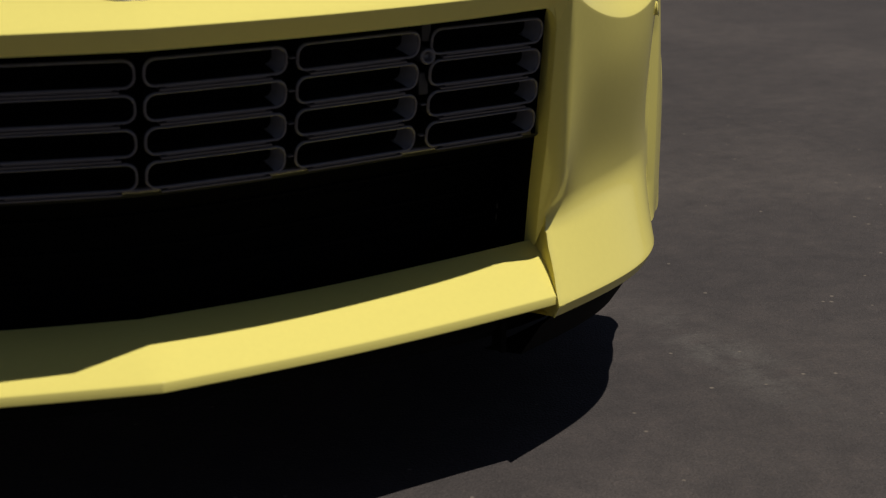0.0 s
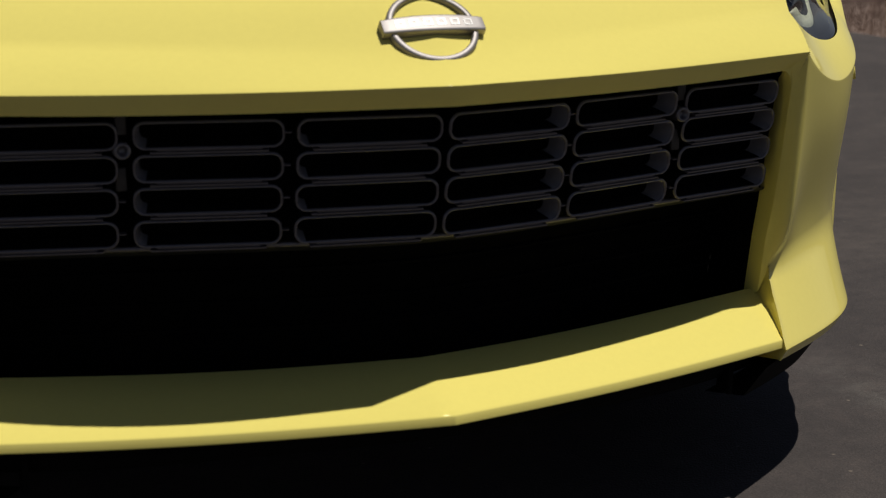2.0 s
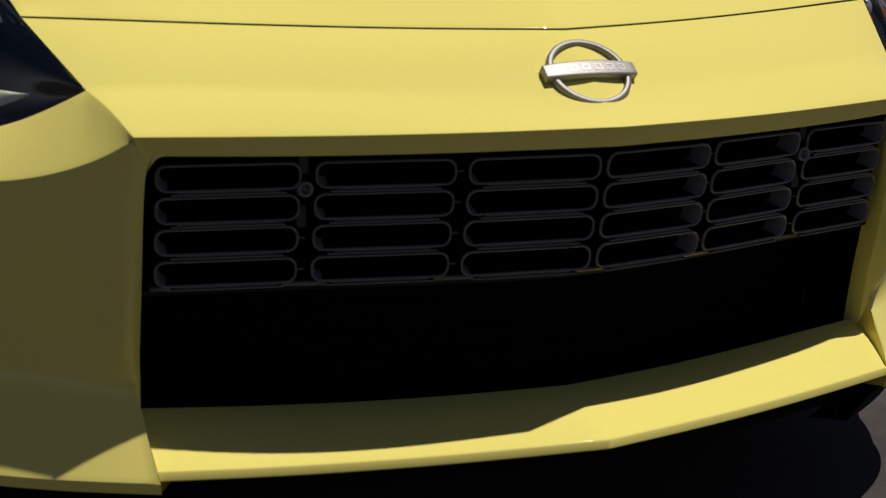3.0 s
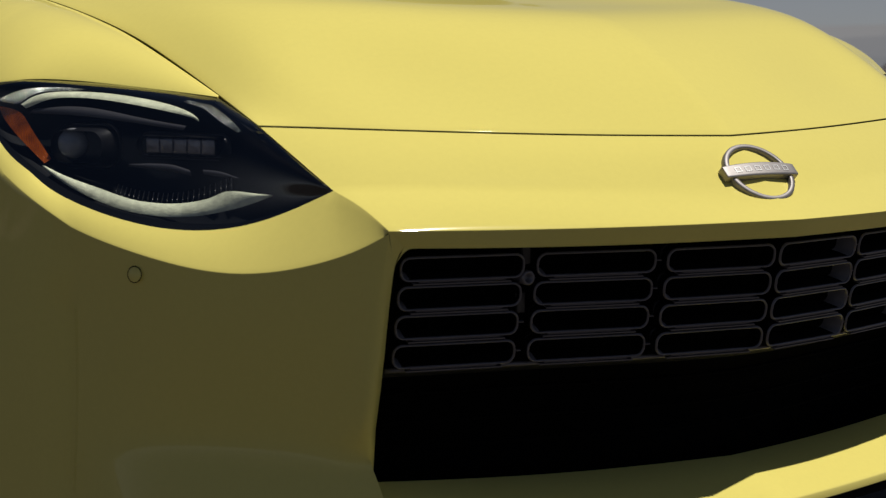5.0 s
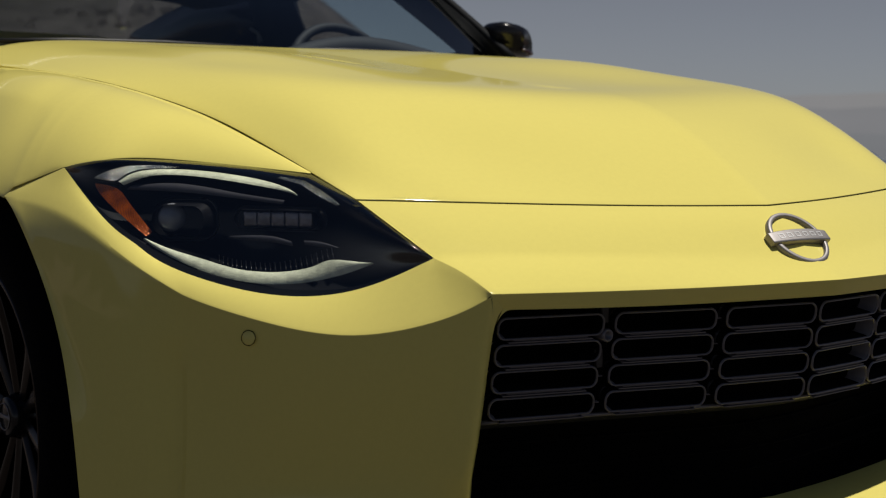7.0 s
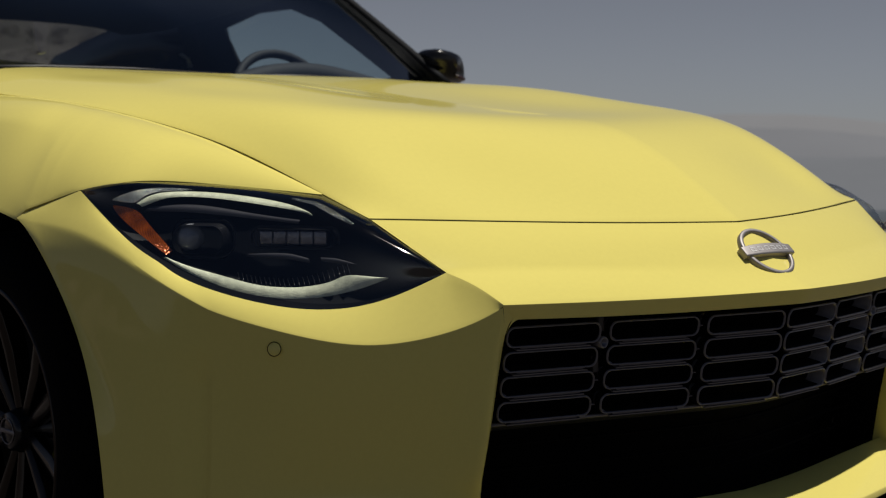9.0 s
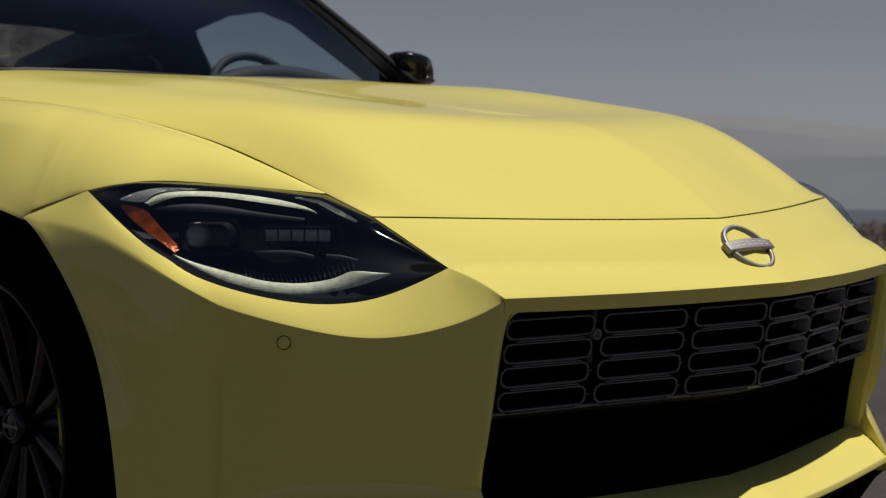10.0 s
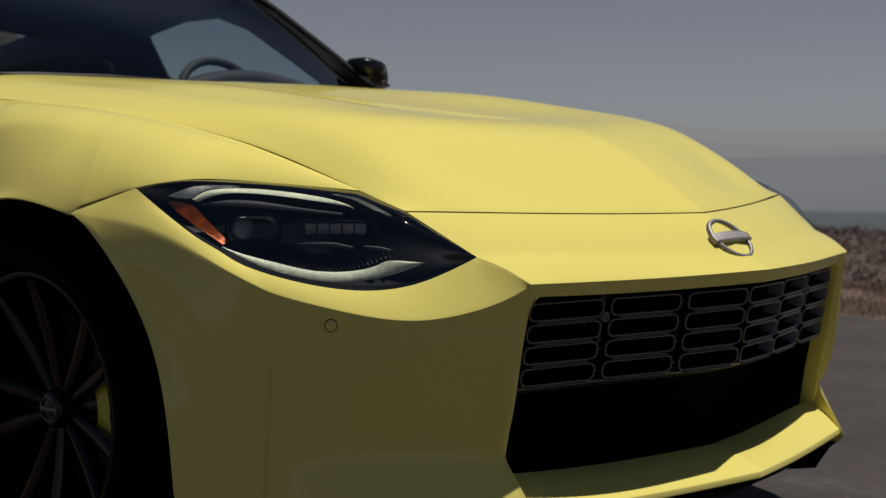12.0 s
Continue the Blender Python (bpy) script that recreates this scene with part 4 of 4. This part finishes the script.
lathe_into(bm, [(.0001, .0), (.05, -.01), (.06, -.04), (.0001, -.05)], 20, wheel_m @ Matrix.Rotation(radians(-90), 4, "Y"))
part("steering_wheel", bm, TRIM, car)
bm = bmesh.new()
tube_into(bm, [(x, 1.86 + .05 * math.cos((x - .47) / .26 * 1.4), .972 + .052 * math.cos((x - .47) / .26 * 1.5)) for x in np.linspace(.21, .73, 15)], .035, 10)
part("instrument_hood", bm, TRIM, car)


def seat(x):
    bm = bmesh.new()
    ST = [(.25, 2.70, .52), (.25, 2.86, .80), (.22, 2.93, .98), (.12, 2.95, 1.05), (.10, 2.97, 1.085), (.0, 2.97, 1.095)]
    front = [(x + a, b, c) for a, b, c in ST] + [(x - a, b, c) for a, b, c in ST[-2::-1]]
    v1 = [bm.verts.new(p) for p in front]
    v2 = [bm.verts.new((p[0], p[1] + .12, p[2])) for p in front]
    bm.faces.new(v1)
    bm.faces.new(v2[::-1])
    for k in range(len(front)):
        bm.faces.new((v1[k], v2[k], v2[(k + 1) % len(front)], v1[(k + 1) % len(front)]))
    box_into(bm, (.50, .52, .16), (x, 2.48, .52))
    part("seat", bm, TRIM, car, bevel=.03)


seat(.38)
seat(-.38)
bm = bmesh.new()
tube_into(bm, [(.668, 2.87, 1.134), (.695, 2.87, 1.118), (.704, 2.87, 1.090)], .011, 6, flat=.4)
part("belt_guide", bm, material("belt_guide_grey", (.35, .36, .36), rough=.5), car)
for path in ([(-.62, 1.60, .998), (-.45, 1.575, 1.003), (-.25, 1.555, 1.003), (-.02, 1.55, .997)], [(.05, 1.56, .996), (.25, 1.57, 1.001), (.5, 1.62, 1.000)]):
    bm = bmesh.new()
    tube_into(bm, path, .006, 6)
    part("wiper_blade", bm, BLACK, car)

# door mirrors
for s in (1, -1):
    bm = bmesh.new()
    rows = []
    for k, (yo, sc) in enumerate(((.0, .25), (.005, .8), (.03, 1.0), (.075, 1.0), (.09, .95))):
        cx, cz = .937, 1.058
        ring = []
        for a in np.linspace(0, math.tau, 28, endpoint=False):
            rx = .080 * sc
            rz = (.043 if math.sin(a) > 0 else .037) * sc
            ring.append((cx + rx * math.copysign(abs(math.cos(a)) ** .75, math.cos(a)), 1.795 + yo + .04 * max(0, math.cos(a)), cz + rz * math.copysign(abs(math.sin(a)) ** .8, math.sin(a)) - .022 * math.cos(a)))
        rows.append(ring + ring[:1])
    grid_into(bm, np.array(rows), s, flip=True)
    mirror = part("door_mirror", bm, GLOSS_BLACK, car, "gloss black door mirror", weld=.0005)
    bm = bmesh.new()
    tube_into(bm, [(s * .90, 1.85, 1.030), (s * .86, 1.86, 1.005), (s * .82, 1.87, .985)], .018, 8)
    part("mirror_stalk", bm, BLACK, mirror)
    bm = bmesh.new()
    tube_into(bm, [(s * .93, 1.794, 1.030), (s * .98, 1.815, 1.024), (s * 1.005, 1.85, 1.022)], .004, 6)
    part("mirror_indicator", bm, INDICATOR, mirror)


# ---- wheels ----
def wheel(at, s):
    """A wheel at a hub place; s = 1 on the car's left, -1 on its right."""
    m = Matrix.Translation(at) @ Matrix.Diagonal((s, 1, 1, 1))
    bm = bmesh.new()
    lathe_into(bm, [(.262, .020), (.266, .034), (.285, .042), (.318, .036), (.335, .015), (.343, -.015), (.345, -.10), (.343, -.185), (.335, -.215), (.30, -.235), (.262, -.22)], 72, m)
    w = part("wheel", bm, RUBBER, car, "black tyre on dark alloy wheel")
    bm = bmesh.new()
    lathe_into(bm, [(.262, .018), (.263, .030), (.258, .034), (.250, .030), (.245, .015), (.238, -.03), (.235, -.20), (.262, -.21)], 72, m)
    part("rim", bm, RIM, w)
    for k in range(5):
        for side in (-1, 1):
            bm = bmesh.new()
            a = radians(72 * k + 103)
            b = a + side * radians(22.5)
            secs = []
            p0 = Vector((0, math.cos(a), math.sin(a))) * .036 + Vector((0, -math.sin(a), math.cos(a))) * side * .012
            p1 = Vector((0, math.cos(b), math.sin(b))) * .254
            along = (p1 - p0).normalized()
            t = Vector((1, 0, 0)).cross(along)
            for q0, wd, x, deep in ((0, .020, -.026, .030), (.2, .026, -.022, .034), (.45, .034, -.016, .038), (.7, .032, -.006, .040), (.9, .022, .004, .036), (1, .026, .012, .030)):
                c = p0.lerp(p1, q0)
                secs.append([bm.verts.new(m @ (c + t * (wd * q) + Vector((x + dx, 0, 0)))) for q, dx in ((-.5, -.006), (-.12, 0), (.12, 0), (.5, -.006), (.34, -deep), (-.34, -deep))])
            for p, q in zip(secs[:-1], secs[1:]):
                for j in range(6):
                    bm.faces.new((p[j], p[(j + 1) % 6], q[(j + 1) % 6], q[j]))
            part("spoke", bm, RIM, w, bevel=.002)
    bm = bmesh.new()
    lathe_into(bm, [(.0001, -.007), (.030, -.008), (.034, -.012), (.036, -.022), (.040, -.060), (.063, -.08)], 40, m)
    part("hub_cap", bm, GLOSS_BLACK, w)
    bm = bmesh.new()
    tube_into(bm, [m @ Vector((-.0065, .025 * math.cos(q), .022 * math.sin(q))) for q in np.linspace(0, math.tau, 32, endpoint=False)], .0012, 6, closed=True)
    box_into(bm, (.0016, .054, .007), (-.0068, 0, 0), m)
    part("cap_badge", bm, CHROME, w)
    bm = bmesh.new()
    lathe_into(bm, [(.06, -.075), (.185, -.075), (.188, -.08), (.188, -.098), (.06, -.098)], 64, m)
    part("brake_disc", bm, STEEL, w)
    bm = bmesh.new()
    secs = []
    for ang in np.linspace(radians(180 - 24), radians(180 + 24), 9):
        c = Vector((0, math.cos(ang), math.sin(ang)))
        secs.append([bm.verts.new(m @ (c * r + Vector((x, 0, 0)))) for r, x in ((.098, -.050), (.110, -.040), (.190, -.036), (.206, -.048), (.206, -.12), (.098, -.12))])
    for p, q in zip(secs[:-1], secs[1:]):
        for j in range(6):
            bm.faces.new((p[j], p[(j + 1) % 6], q[(j + 1) % 6], q[j]))
    bm.faces.new(secs[0][::-1])
    bm.faces.new(secs[-1])
    part("brake_caliper", bm, CALIPER, w, "yellow painted brake caliper", bevel=.006)
    bm = bmesh.new()
    box_into(bm, (.002, .010, .030), (-.0365, -.160, .004), m)
    box_into(bm, (.002, .022, .008), (-.0365, -.166, .018), m)
    part("caliper_mark", bm, GAP, w, "plain black mark")


for y in (.897, REAR_Y):
    for s in (1, -1):
        wheel((s * .871, y, .342), s)
# wheel wells
for y in (.897, REAR_Y):
    for s in (1, -1):
        bm = bmesh.new()
        rows = []
        for a in np.linspace(radians(-20), radians(200), 30):
            rows.append([(x, y + r * math.cos(a), .345 + r * math.sin(a)) for x, r in ((.90, .40), (.55, .40), (.55, .05))])
        grid_into(bm, np.array(rows), s)
        part("wheel_well", bm, GAP, car)

# ---- ground and distance ----
def ease_in(v):
    v = min(max(v, 0.0), 1.0)
    return v * v * (3 - 2 * v)


def terrain(x, y):
    """Flat lot, then a rough shoulder: a hillside behind the car, a fall into a wide valley beside it."""
    d = max(0.0, x - 4.6, y - 32, -y - 32, -x - 32)
    way = math.degrees(math.atan2(x + 2, y + 1.6))
    rise = ease_in((42 - way) / 16) * ease_in((way + 100) / 50) + .34 * math.exp(-((way - 47.6) / 2.0) ** 2)
    r = math.hypot(x + 2, y + 1.6)
    h = -.045 * (1 - rise) * min(d, 26) + .16 * noise.noise(Vector((x * .12, y * .12, 0))) * min(1, d / 5)
    if d > 26:
        h -= min((d - 26) * .28, 95) * (1 - rise) ** 2
    h += rise * 7.0 * ease_in((r - 16) / 46) * min(1, d / 6)
    h += rise * .8 * noise.noise(Vector((x * .05, y * .05, 7))) * min(1, d / 20)
    return h + .05 * noise.noise(Vector((x * .7, y * .7, 0))) * min(1, d) - .02


r_steps = [0.5 * 1.10 ** k for k in range(97)]
rows = [[(r * math.cos(a), r * math.sin(a), terrain(r * math.cos(a), r * math.sin(a))) for r in r_steps] for a in np.linspace(0, math.tau, 181)]
bm = bmesh.new()
grid_into(bm, np.array(rows), 1, flip=True)
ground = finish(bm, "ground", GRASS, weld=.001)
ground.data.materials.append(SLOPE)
ground.data.materials.append(HAZE_PLAIN)
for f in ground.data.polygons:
    # low valley floor takes the haze-coloured material
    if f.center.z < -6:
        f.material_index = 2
    elif max(f.center.x - 4.6, abs(f.center.y) - 32, -f.center.x - 32) > 2.6:
        f.material_index = 1
tagged(ground, "dry grass shoulder falling away to a haze-tinted valley", "ground", kind="structure")

# ranges of hills beyond the valley, haze painted in: paler with distance
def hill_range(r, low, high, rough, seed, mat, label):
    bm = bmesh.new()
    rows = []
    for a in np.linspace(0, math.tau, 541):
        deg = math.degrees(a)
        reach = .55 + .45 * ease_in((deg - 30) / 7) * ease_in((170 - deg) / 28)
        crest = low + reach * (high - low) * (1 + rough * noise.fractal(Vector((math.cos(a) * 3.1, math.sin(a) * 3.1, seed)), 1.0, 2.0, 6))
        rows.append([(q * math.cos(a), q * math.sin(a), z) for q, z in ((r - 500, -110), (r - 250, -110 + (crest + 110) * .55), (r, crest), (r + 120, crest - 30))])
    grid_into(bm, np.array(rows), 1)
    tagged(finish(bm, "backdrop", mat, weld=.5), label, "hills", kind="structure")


hill_range(2900, -30, -4, .9, 4, HAZE_HILL_NEAR, "far low range of hills, blue-grey haze in their colour")
hill_range(3600, -10, 34, .8, 9, HAZE_HILL_MID, "far range of hills, grey haze in their colour")
hill_range(4300, 10, 92, .55, 15, HAZE_HILL_FAR, "farthest range of hills, pale haze in their colour")

# scrub and dry grass on the shoulder
rng = random.Random(7)


def tuft_into(bm, x, y, h, w, n):
    """A clump of thin upright blades or twigs."""
    z = terrain(x, y)
    for _ in range(n):
        a, lean = rng.uniform(0, math.tau), rng.uniform(.1, .7)
        bx, by = x + rng.gauss(0, w * .35), y + rng.gauss(0, w * .35)
        hh = h * rng.uniform(.5, 1.1)
        t = .002 + .012 * h * rng.random()
        ex, ey = bx + math.cos(a) * lean * hh * .6, by + math.sin(a) * lean * hh * .6
        c, q = math.cos(a + 1.57) * t, math.sin(a + 1.57) * t
        bm.faces.new((bm.verts.new((bx - c, by - q, z - .02)), bm.verts.new((bx + c, by + q, z - .02)), bm.verts.new((ex, ey, z + hh))))


def bush_into(bm, x, y, h):
    """A rounded, ragged bush of many small leaf clumps."""
    z = terrain(x, y)
    for _ in range(int(110 + 190 * h)):
        v = Vector((rng.gauss(0, 1), rng.gauss(0, 1), abs(rng.gauss(0, .8)))).normalized() * rng.uniform(.55, 1.05)
        c = Vector((x + v.x * h * .8, y + v.y * h * .8, z + v.z * h * .85))
        k = h * rng.uniform(.05, .12)
        u, w = Vector((rng.gauss(0, 1), rng.gauss(0, 1), rng.gauss(0, 1))).normalized() * k, Vector((rng.gauss(0, 1), rng.gauss(0, 1), rng.gauss(0, 1))).normalized() * k
        bm.faces.new([bm.verts.new(c + p) for p in (u, w, -u, -w * .7)])


bm = bmesh.new()
for _ in range(9000):
    d = abs(rng.gauss(0, 1.7)) + .03
    tuft_into(bm, 4.52 + d, rng.uniform(-3, 20), rng.uniform(.025, .085), .22, 15)
tagged(finish(bm, "dry_grass", STRAW, smooth=False), "short dry straw-coloured grass along the asphalt edge", "grass", kind="stuff")
bm = bmesh.new()
for _ in range(2600):
    d = 1.8 + rng.random() * 24
    bush_into(bm, 4.6 + d, rng.uniform(-5, 36), rng.uniform(.07, .20) * (.7 + min(d, 18) / 18))
tagged(finish(bm, "scrub", SCRUB, smooth=False), "low dark brown scrub on the hillside", "scrub", kind="stuff")
bm = bmesh.new()
n = 60
edge = [(4.45 + .10 * noise.noise(Vector((0, y * .8, 3))) + .03 * noise.noise(Vector((0, y * 5, 3))), y) for y in np.linspace(-29, 29, 240)]
v = [bm.verts.new((x, y, 0)) for x, y in edge] + [bm.verts.new((-29, 29, 0)), bm.verts.new((-29, -29, 0))]
bm.faces.new(v)
lot = finish(bm, "road", ASPHALT, smooth=False)
tagged(lot, "dark worn asphalt with pale patches", "asphalt", kind="structure")
